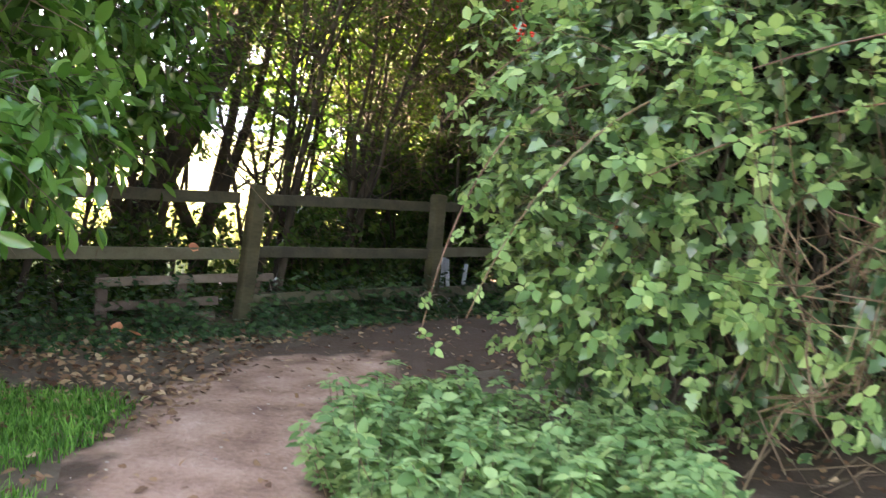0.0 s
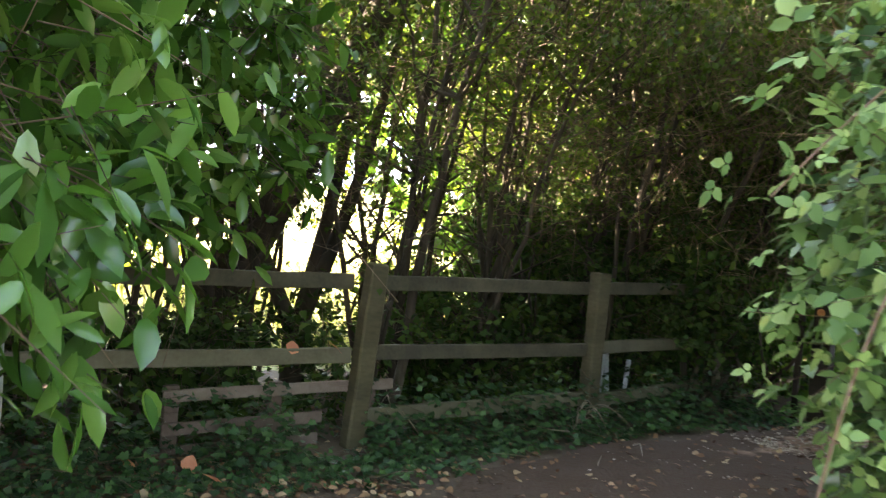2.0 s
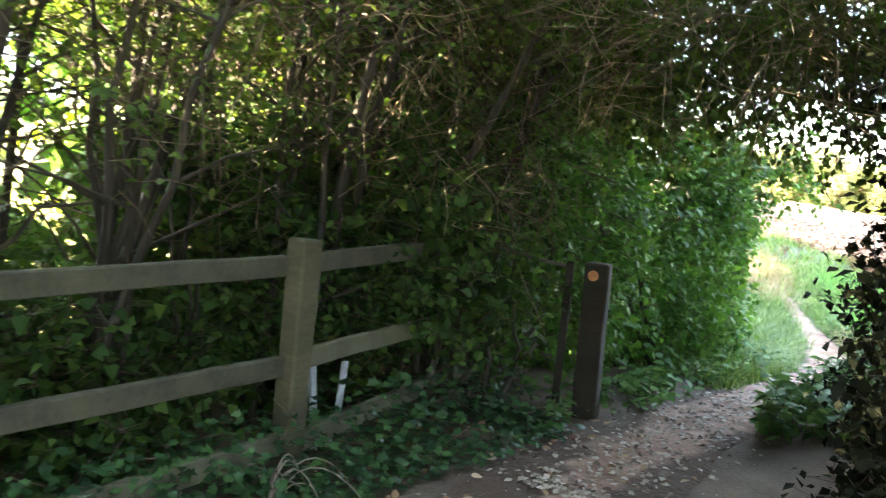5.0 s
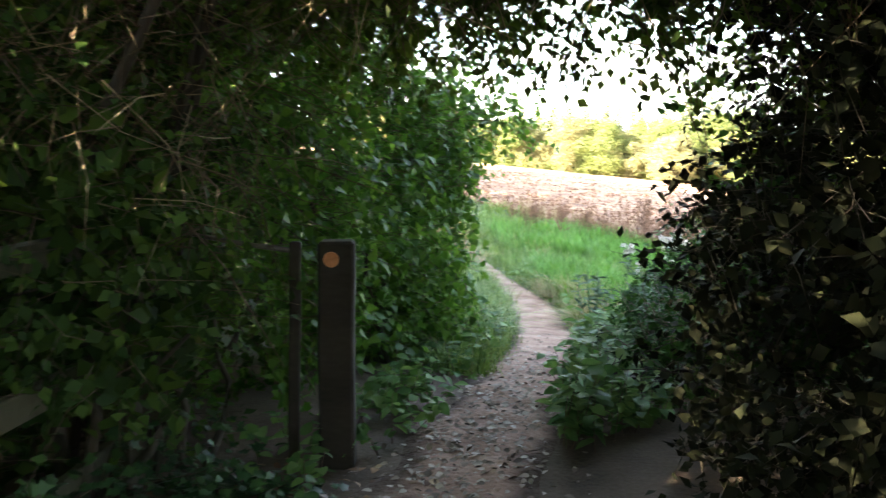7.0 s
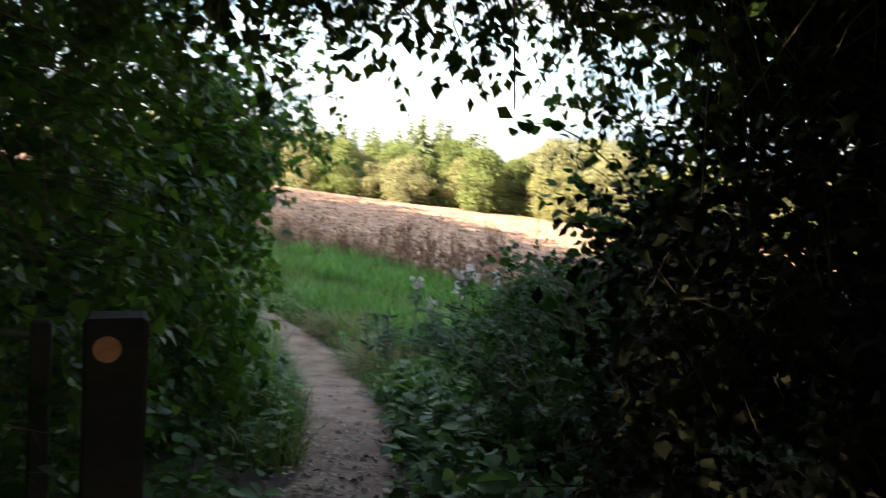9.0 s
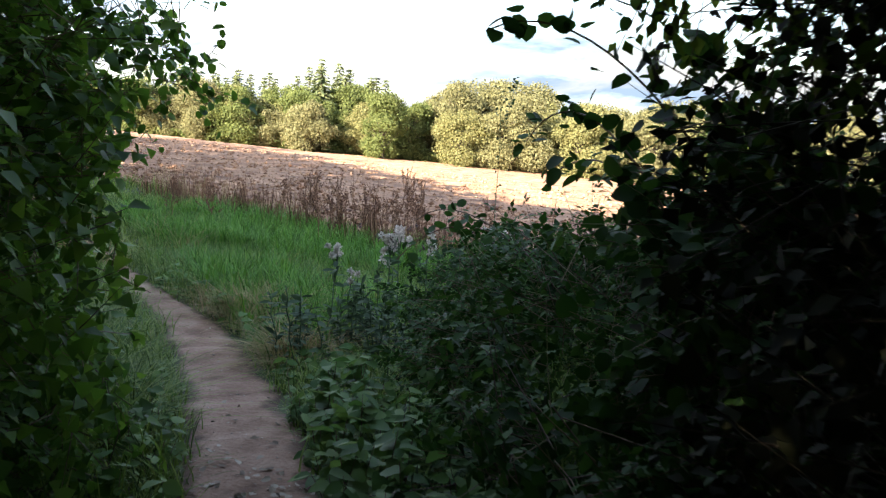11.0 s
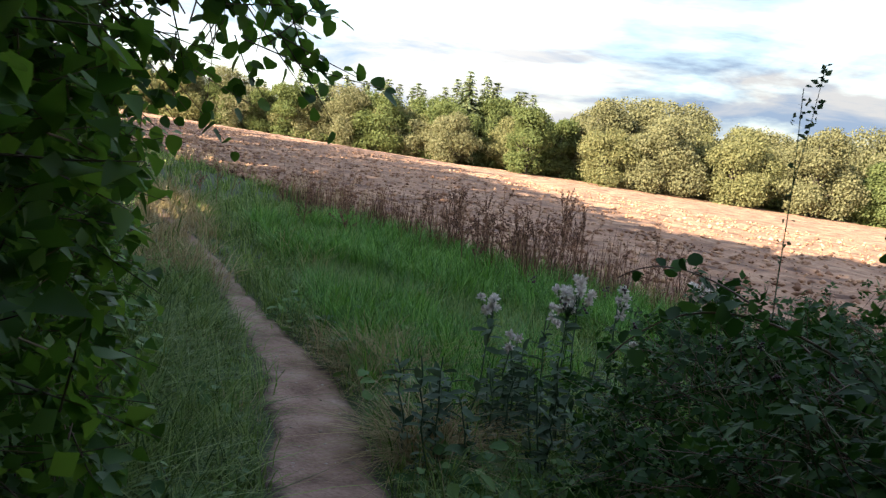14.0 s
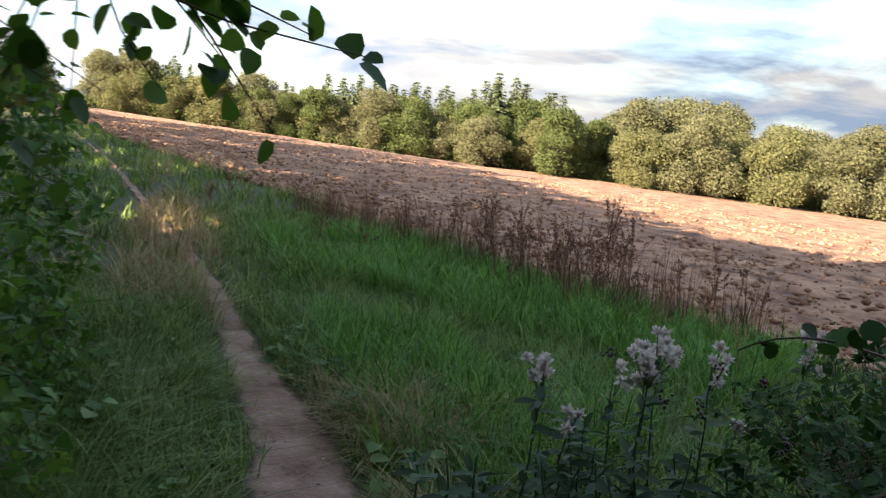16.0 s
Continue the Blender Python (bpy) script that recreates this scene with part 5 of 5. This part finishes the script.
# blobs above z 4 are an unseen upper layer added to block sky light
shrub("arch_canopy", [((2.6, 9.75, 2.45), (1.0, 1.1, 0.55)), ((3.5, 9.5, 2.55), (0.9, 0.9, 0.55)), ((3.0, 9.85, 2.8), (1.1, 1.2, 0.7)), ((1.9, 8.9, 3.2), (1.4, 1.3, 0.9)), ((0.6, 7.9, 3.6), (1.5, 1.3, 0.9)), ((4.3, 8.9, 2.5), (0.9, 0.8, 0.9)), ((3.6, 7.6, 3.0), (1.2, 1.0, 0.9)), ((2.5, 10.6, 2.75), (1.1, 0.8, 0.8)), ((1.6, 9.9, 2.9), (1.0, 0.8, 0.8)), ((3.2, 8.2, 3.3), (1.4, 1.2, 0.9)), ((-0.6, 6.2, 4.2), (1.8, 1.6, 0.8)), ((1.4, 6.4, 3.9), (1.5, 1.5, 0.9)), ((2.2, 9.4, 2.5), (0.9, 0.9, 0.5)), ((1.0, 7.4, 5.2), (2.6, 2.2, 0.8)), ((2.8, 9.2, 4.6), (2.2, 2.0, 0.8)), ((4.8, 8.5, 3.3), (1.1, 0.9, 0.9)), ((5.1, 8.9, 2.4), (0.8, 0.7, 0.8)), ((3.7, 9.9, 3.0), (0.9, 0.8, 0.5)), ((2.5, 9.0, 2.36), (0.9, 0.8, 0.34)), ((3.1, 9.3, 2.30), (0.8, 0.8, 0.32)), ((3.1, 8.5, 2.2), (0.8, 0.6, 0.4)), ((4.2, 8.5, 2.2), (0.8, 0.6, 0.7))],
      7200, T_SMALL, M_LITTHORN, rng, "leafy branches arching overhead across the path", "tree canopy", 9, 0.35, 0.056, 0.35, 0.6, 0.3, off_lane(0.6, 1.86), 0, core=5200, grain=(0.05, 0.095))

# ---- bramble bank and weeds by the field ----
rng = np.random.default_rng(61)
BANK = [((5.55, 9.75, 0.15), (0.75, 0.5, 0.85)), ((6.4, 10.15, 0.0), (0.85, 0.68, 0.8)), ((7.3, 10.8, -0.15), (0.85, 0.7, 0.75)), ((8.3, 11.2, -0.25), (0.9, 0.75, 0.7)), ((7.4, 9.4, -0.1), (1.4, 0.9, 0.8)), ((9.4, 10.6, -0.35), (1.2, 1.0, 0.7)), ((6.2, 8.9, 0.2), (1.1, 0.8, 1.0)), ((4.6, 9.55, 0.1), (0.6, 0.4, 0.55))]
shrub("bramble_bank", BANK, 2200, T_BRAMBLE_S, M_SHADEBRAMBLE, rng, "thick dark green bramble bank below the path", "bramble", 7, 0.32, 0.10, 0.2, 0.35, 0.75, off_lane(0.5), 0, M_CANE, core=1300)
bc = thing("bramble_canes", 5.6, 10.0, "arching bramble canes with broad leaves against the field", "bramble")
o = np.array(bc.location)
cb, lb = Buf(), Buf()
for a, m, e in (((5.0, 9.3, 1.0), (5.3, 9.8, 1.75), (5.75, 10.2, 1.35)), ((5.2, 9.2, 1.2), (5.0, 9.7, 1.95), (4.75, 10.0, 1.75)), ((6.4, 10.2, 0.6), (6.5, 10.9, 1.05), (6.3, 11.2, 0.6)), ((7.0, 10.5, 0.5), (7.4, 11.3, 1.0), (7.5, 11.7, 0.7)),
                ((5.6, 9.5, 0.9), (6.2, 9.9, 1.5), (6.6, 10.4, 1.1)), ((5.3, 9.2, 1.5), (5.5, 9.5, 1.95), (5.2, 9.85, 1.95))):
    f = np.linspace(0, 1, 14)[:, None]
    C = np.array([a]) * (1 - f) ** 2 + 2 * np.array([m]) * f * (1 - f) + np.array([e]) * f ** 2 - o
    tube(cb, C, 0.006, 0.003, 5)
    i = rng.integers(1, 14, 26)
    leaves(lb, C[i] + rng.normal(scale=0.03, size=(26, 3)), unit(rng.normal(size=(26, 3)) + [0, 0.2, -0.1]), unit(rng.normal(scale=0.5, size=(26, 3)) + [0, 0, 0.9]), rng.uniform(0.05, 0.085, 26), T_ROUND)
part("twigwork", cb, M_CANE, bc)
part("foliage", lb, M_SHADEBRAMBLE, bc)
b = Buf()
fruit = thing("blackberries", 7.3, 11.3, "small clusters of dark blackberries on the bramble", "berries", z=0.6)
for c in rng.normal(scale=(0.5, 0.4, 0.08), size=(16, 3)):
    lumps(b, c[None] + rng.normal(scale=0.012, size=(9, 3)), 0.007, rng, 1.0, 0.05)
part("fruit_cluster", b, M_BLACKBERRY, fruit, soft=True)


def thistle(x, y, h, heads, rng, label="creeping thistle gone to white fluffy seed"):
    root = thing("thistle", x, y, label, "thistle", "thistles by the path")
    sb, lb, db = Buf(), Buf(), Buf()
    f = np.linspace(0, 1, 8)[:, None]
    top = np.array([rng.normal() * 0.08, rng.normal() * 0.08, h * 0.85])
    ax = top[None] * f + rng.normal(scale=0.008, size=(8, 3))
    tube(sb, ax, 0.007, 0.004, 5)
    n = 34
    t = rng.uniform(0.05, 0.95, (n, 1))
    leaves(lb, top[None] * t, unit(np.c_[rng.normal(size=(n, 2)), rng.uniform(-0.1, 0.7, n)]), unit(np.c_[rng.normal(scale=0.5, size=(n, 2)), np.ones(n)]), rng.uniform(0.06, 0.13, n), T_LAUREL)
    for k in range(heads):
        q = top + np.array([rng.normal() * 0.05, rng.normal() * 0.05, h * rng.uniform(-0.06, 0.10)])
        tube(sb, [top * 0.9, (top * 0.9 + q) / 2 + [0, 0, -0.02], q], 0.003, 0.002, 4)
        m = 60
        D = unit(rng.normal(size=(m, 3)) + [0, 0, 0.5])
        leaves(db, q + D * 0.003, D, rng.normal(size=(m, 3)), rng.uniform(0.018, 0.044, m), T_LAUREL)
    part("twigwork", sb, M_THISTLE, root)
    part("foliage", lb, M_THISTLE, root)
    if heads:
        part("seed_head", db, M_DOWN, root, "white fluffy seed heads")
    return root


for x, y, h, k in ((7.95, 12.80, 0.95, 7), (8.02, 12.66, 0.80, 3), (8.17, 12.38, 1.13, 9), (8.30, 12.30, 1.10, 7), (8.40, 12.45, 1.05, 6), (8.55, 12.15, 1.08, 5), (8.47, 12.6, 0.9, 3), (9.3, 11.95, 1.15, 7), (9.5, 11.8, 1.1, 6), (7.7, 12.2, 0.7, 0), (7.5, 12.0, 0.65, 0), (7.9, 12.05, 0.8, 0), (8.3, 11.9, 0.8, 1), (7.4, 12.4, 0.55, 0), (7.8, 12.5, 0.6, 0), (8.0, 11.7, 0.85, 0)):
    thistle(x, y, h * 1.14, k, rng)


for k in range(22):
    thistle(rng.uniform(7.1, 8.7), rng.uniform(11.7, 12.9), rng.uniform(0.55, 0.9), 0, rng, "leafy green thistle stem not yet in seed")


def stalk(name, x, y, h, mat, rng, label, category, group, branches=7, seed_r=0.012, r=0.006):
    root = thing(name, x, y, label, category, group)
    sb, lb = Buf(), Buf()
    top = np.array([rng.normal() * 0.1 * h, rng.normal() * 0.1 * h, h])
    f = np.linspace(0, 1, 7)[:, None]
    tube(sb, top[None] * f + rng.normal(scale=0.01, size=(7, 3)), r, r * 0.4, 5)
    lines = [(top * 0.55, top)]
    for k in range(branches):
        s = rng.uniform(0.35, 0.8)
        q = top * s + np.array([rng.normal() * 0.12, rng.normal() * 0.12, h * rng.uniform(0.15, 0.3)])
        tube(sb, [top * s, (top * s + q) / 2 + [0, 0, -0.02], q], r * 0.5, r * 0.25, 4)
        lines.append((top * s * 0.5 + q * 0.5, q))
    for a, e in lines:
        m = 34
        t = rng.random((m, 1))
        leaves(lb, a * (1 - t) + e * t + rng.normal(scale=0.008, size=(m, 3)), unit(rng.normal(size=(m, 3))), rng.normal(size=(m, 3)), seed_r * rng.uniform(0.7, 1.6, m), T_SMALL)
    part("twigwork", sb, mat, root)
    part("seed_head", lb, mat, root)
    return root


for k in range(60):
    s = rng.random()
    x = 15.2 + rng.normal() * 0.5 if k < 42 else rng.uniform(13.5, 17)
    y = 17.0 + rng.normal() * 1.0 if k < 42 else rng.uniform(14, 24)
    stalk("dock_stalk", x, y, rng.uniform(0.75, 1.45) if k < 42 else rng.uniform(0.5, 0.95), M_DOCK, rng, "dead rust-brown dock stalk with seed heads", "dock", "dead docks at the field edge", 6, 0.02, 0.008)
stalk("nettle_stalk", 6.68, 10.72, 2.05, M_THISTLE, rng, "tall grey-green nettle stalk above the brambles", "nettle", "", 1, 0.022, 0.004)
stalk("nettle_stalk", 7.6, 10.3, 1.85, M_THISTLE, rng, "tall grey-green nettle stalk above the brambles", "nettle", "", 1, 0.022, 0.004)
stalk("grass_stalk", 10.2, 12.6, 1.35, M_DRY, rng, "tall single dry stalk at the field edge", "stalk", "", 2, 0.012, 0.004)


# broad dock and burdock leaves in the verge
docks = thing("dock_leaves", 7.5, 13.2, "broad green dock leaves among the verge grass", "dock", kind="stuff")
o = np.array(docks.location)
P = scatter(260, (4.5, 10, 10.2, 16.5), rng, lambda P: verge(P, 1.2) & (along(P) > -1.2))
P[:, 2] += rng.uniform(0.03, 0.22, len(P))
b = Buf()
m = len(P)
s = np.repeat(np.arange(m), 3)
leaves(b, P[s] - o + rng.normal(scale=0.03, size=(len(s), 3)), unit(np.c_[rng.normal(size=(len(s), 2)), rng.uniform(-0.1, 0.5, len(s))]), unit(np.c_[rng.normal(scale=0.35, size=(len(s), 2)), np.ones(len(s))]), rng.uniform(0.06, 0.16, len(s)), T_OVATE)
part("foliage", b, M_HERB, docks)


# ---- trees mostly out of view, added to shade the lane and the near field ----
def crown_tree(name, x, y, h, r, rng, mat, label, group, n=1500, clump=0.28, t=T_CLUMP, low=0.3, category="tree", trunk_r=0.16):
    root = thing(name, x, y, label, category, group)
    sb, lb = Buf(), Buf()
    f = np.linspace(0, 1, 8)[:, None]
    top = np.array([rng.normal() * 0.3, rng.normal() * 0.3, h * 0.8])
    ax = top[None] * f + np.array([0, 0, -0.15]) * (1 - f) + rng.normal(scale=0.03 * r, size=(8, 3)) * f
    tube(sb, ax, trunk_r, trunk_r * 0.25, 8)
    blobs = [((0, 0, h * (0.5 + low * 0.3)), (r * 0.6, r * 0.6, h * (0.36 - low * 0.2)))]
    for k in range(34):
        a = k * 2.4 + rng.uniform(-0.4, 0.4)
        z = h * rng.uniform(low + 0.04, 0.9)
        q = r * (1.1 - 0.9 * abs(z / h - 0.42)) * rng.uniform(0.35, 0.92)
        rr = r * rng.uniform(0.20, 0.46)
        c = np.array([math.cos(a) * q, math.sin(a) * q, z])
        blobs.append((tuple(c), (rr, rr, rr * 0.8)))
        i = int(np.clip(z / h * 6 - 1, 1, 6))
        g2 = np.linspace(0, 1, 5)[:, None]
        tube(sb, ax[i] * (1 - g2) + c * g2 + np.sin(g2 * math.pi) * [0, 0, 0.1 * r], trunk_r * 0.35, trunk_r * 0.08, 5)
    area = np.array([b[1][0] ** 2 for b in blobs])
    pick = rng.choice(len(blobs), n, p=area / area.sum())
    U = unit(rng.normal(size=(n, 3)) + [0, 0, 0.25])
    P = np.array([b[0] for b in blobs])[pick] + U * np.array([b[1] for b in blobs])[pick] * rng.uniform(0.66, 1.14, (n, 1)) + rng.normal(scale=0.035 * r, size=(n, 3))
    ok = P[:, 2] > h * low * 0.6
    near, _ = lane_distance(P[:, :2] + [x, y])
    ok &= (near > 2.3) | (P[:, 2] > 4.2)
    P, U = P[ok], U[ok]
    leaves(lb, P, unit(rng.normal(size=P.shape)), unit(U * 1.2 + [0, 0, 0.2] + rng.normal(scale=0.33, size=P.shape)), clump * rng.uniform(0.5, 1.5, len(P)), t)
    part("trunk", sb, M_BARK, root, soft=True)
    part("crown", lb, mat, root)
    return root


rng = np.random.default_rng(71)
for x, y, h in ((-7.0, -3.0, 9.0), (-7.4, 0.6, 9.0), (-7.0, 4.0, 9.0), (-7.2, 5.8, 8.5), (-7.6, 7.4, 8.5), (-7.9, 10.6, 4.6)):
    crown_tree("hedgerow_tree", x, y, h, 2.4, rng, M_THORN, "leafy tree added out of view to shade the lane", "hedgerow trees", 3200, 0.34, T_CLUMP, 0.05)
# row out of view; heights set by the shadow it throws on the field
for x, y, h in ((-0.6, 12.7, 9.0), (2.2, 13.6, 6.5), (0.4, 13.6, 11.0), (1.2, 15.6, 12.0), (1.9, 17.3, 11.5), (2.8, 19.0, 12.5), (3.5, 20.9, 11.6), (4.4, 22.8, 12.4), (5.3, 24.9, 11.4), (6.4, 27.0, 12.5), (7.5, 29.4, 12.5), (8.8, 32.0, 13.5), (10.0, 35.0, 14.5), (11.4, 38.0, 15.0), (13.0, 41.5, 16.0), (14.8, 45.0, 16.5), (16.8, 49.5, 17.5), (18.9, 54.5, 18.0), (21.2, 59.5, 17.5), (23.6, 64.5, 18.0), (26.6, 71.0, 17.5), (29.6, 78, 17.0)):
    crown_tree("hedgerow_tree", x, y, h * (1.15 if y < 20 else 0.86), max(3.0, h * 0.23), rng, M_HAZEL, "leafy hedgerow tree along the field path", "hedgerow trees", 2400 if y > 18 else 5200, 0.42 if y > 18 else 0.24, T_CLUMP, 0.05)
# unseen crowns added round the lane's start to cut its sky light
for x, y, h, r in ((-3.4, -1.5, 9.0, 3.0), (3.6, -1.0, 9.5, 3.2), (0.3, -4.5, 10.0, 3.4)):
    crown_tree("hedgerow_tree", x, y, h, r, rng, M_THORN, "tall leafy tree added out of view to darken the lane", "hedgerow trees", 3600, 0.36, T_CLUMP, 0.5)
# crowns added over and beside the arch to darken it
for x, y, h in ((3.3, 6.4, 7.2), (4.2, 8.0, 7.0)):
    crown_tree("hedgerow_tree", x, y, h, 2.3, rng, M_THORN, "dark spreading tree added above the arch to block sky light", "hedgerow trees", 4200, 0.3, T_CLUMP, 0.45)
for x, y, h in ((5.2, 6.6, 8.0), (7.4, 6.8, 7.0)):
    crown_tree("hedgerow_tree", x, y, h, 1.7, rng, M_THORN, "dark tree added beside the arch to keep its right side dim", "hedgerow trees", 3200, 0.2, T_CLUMP, 0.1)


# ---- woods across the field ----
def conifer(name, x, y, h, rng, label, group):
    root = thing(name, x, y, label, "conifer", group)
    sb, lb = Buf(), Buf()
    tube(sb, [(0, 0, -0.2), (0, 0, h * 0.5), (0.05, 0, h * 0.98)], h * 0.018, 0.02, 6)
    P, D = [], []
    z = h * 0.10
    while z < h * 0.985:
        reach = (1 - z / h) * h * 0.30 * rng.uniform(0.8, 1.15) + 0.08
        for k in range(int(rng.integers(9, 13))):
            a = rng.uniform(0, 6.28)
            d = np.array([math.cos(a), math.sin(a), -0.22])
            m = max(2, int(reach * 4.2))
            t = np.linspace(0.15, 1, m)[:, None]
            P.append(np.array([0, 0, z]) + d * reach * t + rng.normal(scale=0.07, size=(m, 3)))
            D.append(np.repeat(d[None], m, 0))
        z += h * 0.034
    P, D = np.concatenate(P), np.concatenate(D)
    leaves(lb, P, D + rng.normal(scale=0.3, size=P.shape), np.array([0, 0, 1.0]) + rng.normal(scale=0.35, size=P.shape), rng.uniform(0.6, 1.1, len(P)) * (1.1 - 0.6 * P[:, 2] / h), T_FROND)
    part("trunk", sb, M_BARK, root, soft=True)
    part("crown", lb, M_CONIFER, root)
    return root


rng = np.random.default_rng(81)
far = resample(FAR_EDGE, 100)
fd = unit(np.gradient(far, axis=0))
fn = np.stack([fd[:, 1], -fd[:, 0]], -1)
fn *= np.sign((fn * (far - [5, 11])).sum(1))[:, None]
OAKL, GRNL, CONL = "broad olive-green oak at the far wood edge", "rounded bright green tree at the far wood edge", "dark green conifer rising behind the far wood"
oaks = [crown_tree("oak_tree", 112 + 4 * k, 52 - 9 * k, h, r, rng, m, OAKL, "trees of the far wood", 26000, 0.23, T_FLAKE, 0.02, trunk_r=0.3)
        for k, (h, r, m) in enumerate(((10.5, 5.4, M_OAK), (9.0, 4.6, M_OAK3), (11.5, 4.8, M_OAK), (8.5, 4.2, M_OAK2)))]
grns = [crown_tree("green_tree", 96 + 4 * k, 88 - 10 * k, h, r, rng, m, GRNL, "trees of the far wood", 17000, 0.20, T_FLAKE, 0.02, trunk_r=0.22)
        for k, (h, r, m) in enumerate(((8.5, 3.8, M_OAK2), (7.0, 3.6, M_OAK), (9.2, 3.3, M_OAK2), (7.6, 3.9, M_OAK3)))]
cons = [conifer("conifer_tree", *(far[33 + 2 * k] + fn[33 + 2 * k] * 9.0), 12.0, rng, CONL, "conifers of the far wood") for k in range(3)]


def plant(kinds, x, y, s, rng):
    k = kinds[int(rng.integers(0, len(kinds)))]
    c = copy_thing(k, pose(x, y, float(ground_z(x, y)) - 0.1, 0, 0, rng.uniform(0, 360)))
    sx = s * rng.uniform(0.88, 1.12)
    c.scale = (sx, sx, s * rng.uniform(0.92, 1.08))
    return c


for i in range(3, 72):
    e, nrm, f = far[i], fn[i], i / 100.0 * 1.45
    for row in range(3):
        p = e + nrm * (3.0 + row * 5.5 + rng.uniform(-1.5, 1.5)) + fd[i] * rng.uniform(-1.2, 1.2)
        if f > 0.58:
            if row < 2:
                q = p + nrm * (2 if f < 0.78 else 10)
                q = q + nrm * rng.uniform(-2.5, 4)
                plant(oaks, q[0], q[1], rng.uniform(0.9, 1.25) if row else rng.uniform(0.6, 0.95), rng)
        elif row == 0:
            if i % 2 == 0 or f < 0.45:
                plant(grns if i % 3 else oaks, p[0], p[1], rng.uniform(0.55, 0.9) if f < 0.42 else rng.uniform(0.7, 1.05), rng)
        elif row == 1 and f > 0.42:
            plant(cons if i % 2 and f < 0.55 else grns, p[0], p[1], rng.uniform(0.9, 1.2), rng)
        elif f < 0.56:
            plant(cons, p[0], p[1], rng.uniform(0.6, 0.78) if f < 0.28 else rng.uniform(0.74, 0.95) if f < 0.45 else rng.uniform(0.95, 1.12), rng)

for k in range(8, 24):
    t = k / 23.0
    x, y = 20 + 41 * t ** 1.1 + rng.uniform(-1, 1), 40 + 86 * t + rng.uniform(-1, 1)
    plant(grns, x, y, rng.uniform(0.3, 0.5), rng)
for k in range(26):
    x, y = 64 - k * 2.6 + rng.uniform(-1, 1), 126 + k * 1.6 + rng.uniform(-2, 6)
    plant(grns if k % 3 else cons, x, y, rng.uniform(0.4, 0.75), rng)

hedge = thing("field_hedge", 100, 80, "low trimmed green hedge along the far field edge", "hedge", kind="stuff", z=0.0)
b = Buf()
n = 16000
i = rng.integers(0, 75, n)
t = rng.random((n, 1))
P2 = far[i] * (1 - t) + far[i + 1] * t + fn[i] * (1.2 + rng.normal(scale=0.6, size=(n, 1)))
z = ground_z(P2[:, 0], P2[:, 1]) + rng.uniform(0.0, 1.5, n)
leaves(b, np.c_[P2, z] - [100, 80, 0], unit(rng.normal(size=(n, 3))), unit(rng.normal(scale=0.6, size=(n, 3)) + [-0.4, -0.2, 0.8]), rng.uniform(0.25, 0.55, n), T_FLAKE)
part("foliage", b, M_OAK2, hedge)

# distant hills on the skyline
for k, (x, y, r, hgt) in enumerate(((260, 620, 260, 13), (520, 420, 300, 9), (60, 700, 240, 15))):
    a = np.linspace(0, 2 * math.pi, 64)
    rr = np.linspace(0, 1, 14)[:, None]
    X, Y = x + r * rr * np.cos(a)[None], y + r * rr * np.sin(a)[None]
    Z = -14 + (hgt + 14) * np.cos(rr * math.pi / 2) ** 1.5 + bumps(X, Y, 0.03, 2.5, 4.0 + k)
    hill = sheet_mesh("hill", X, Y, Z, [M_OAK2])
    tagged(hill, "low wooded hill on the far skyline", "hill", kind="structure")
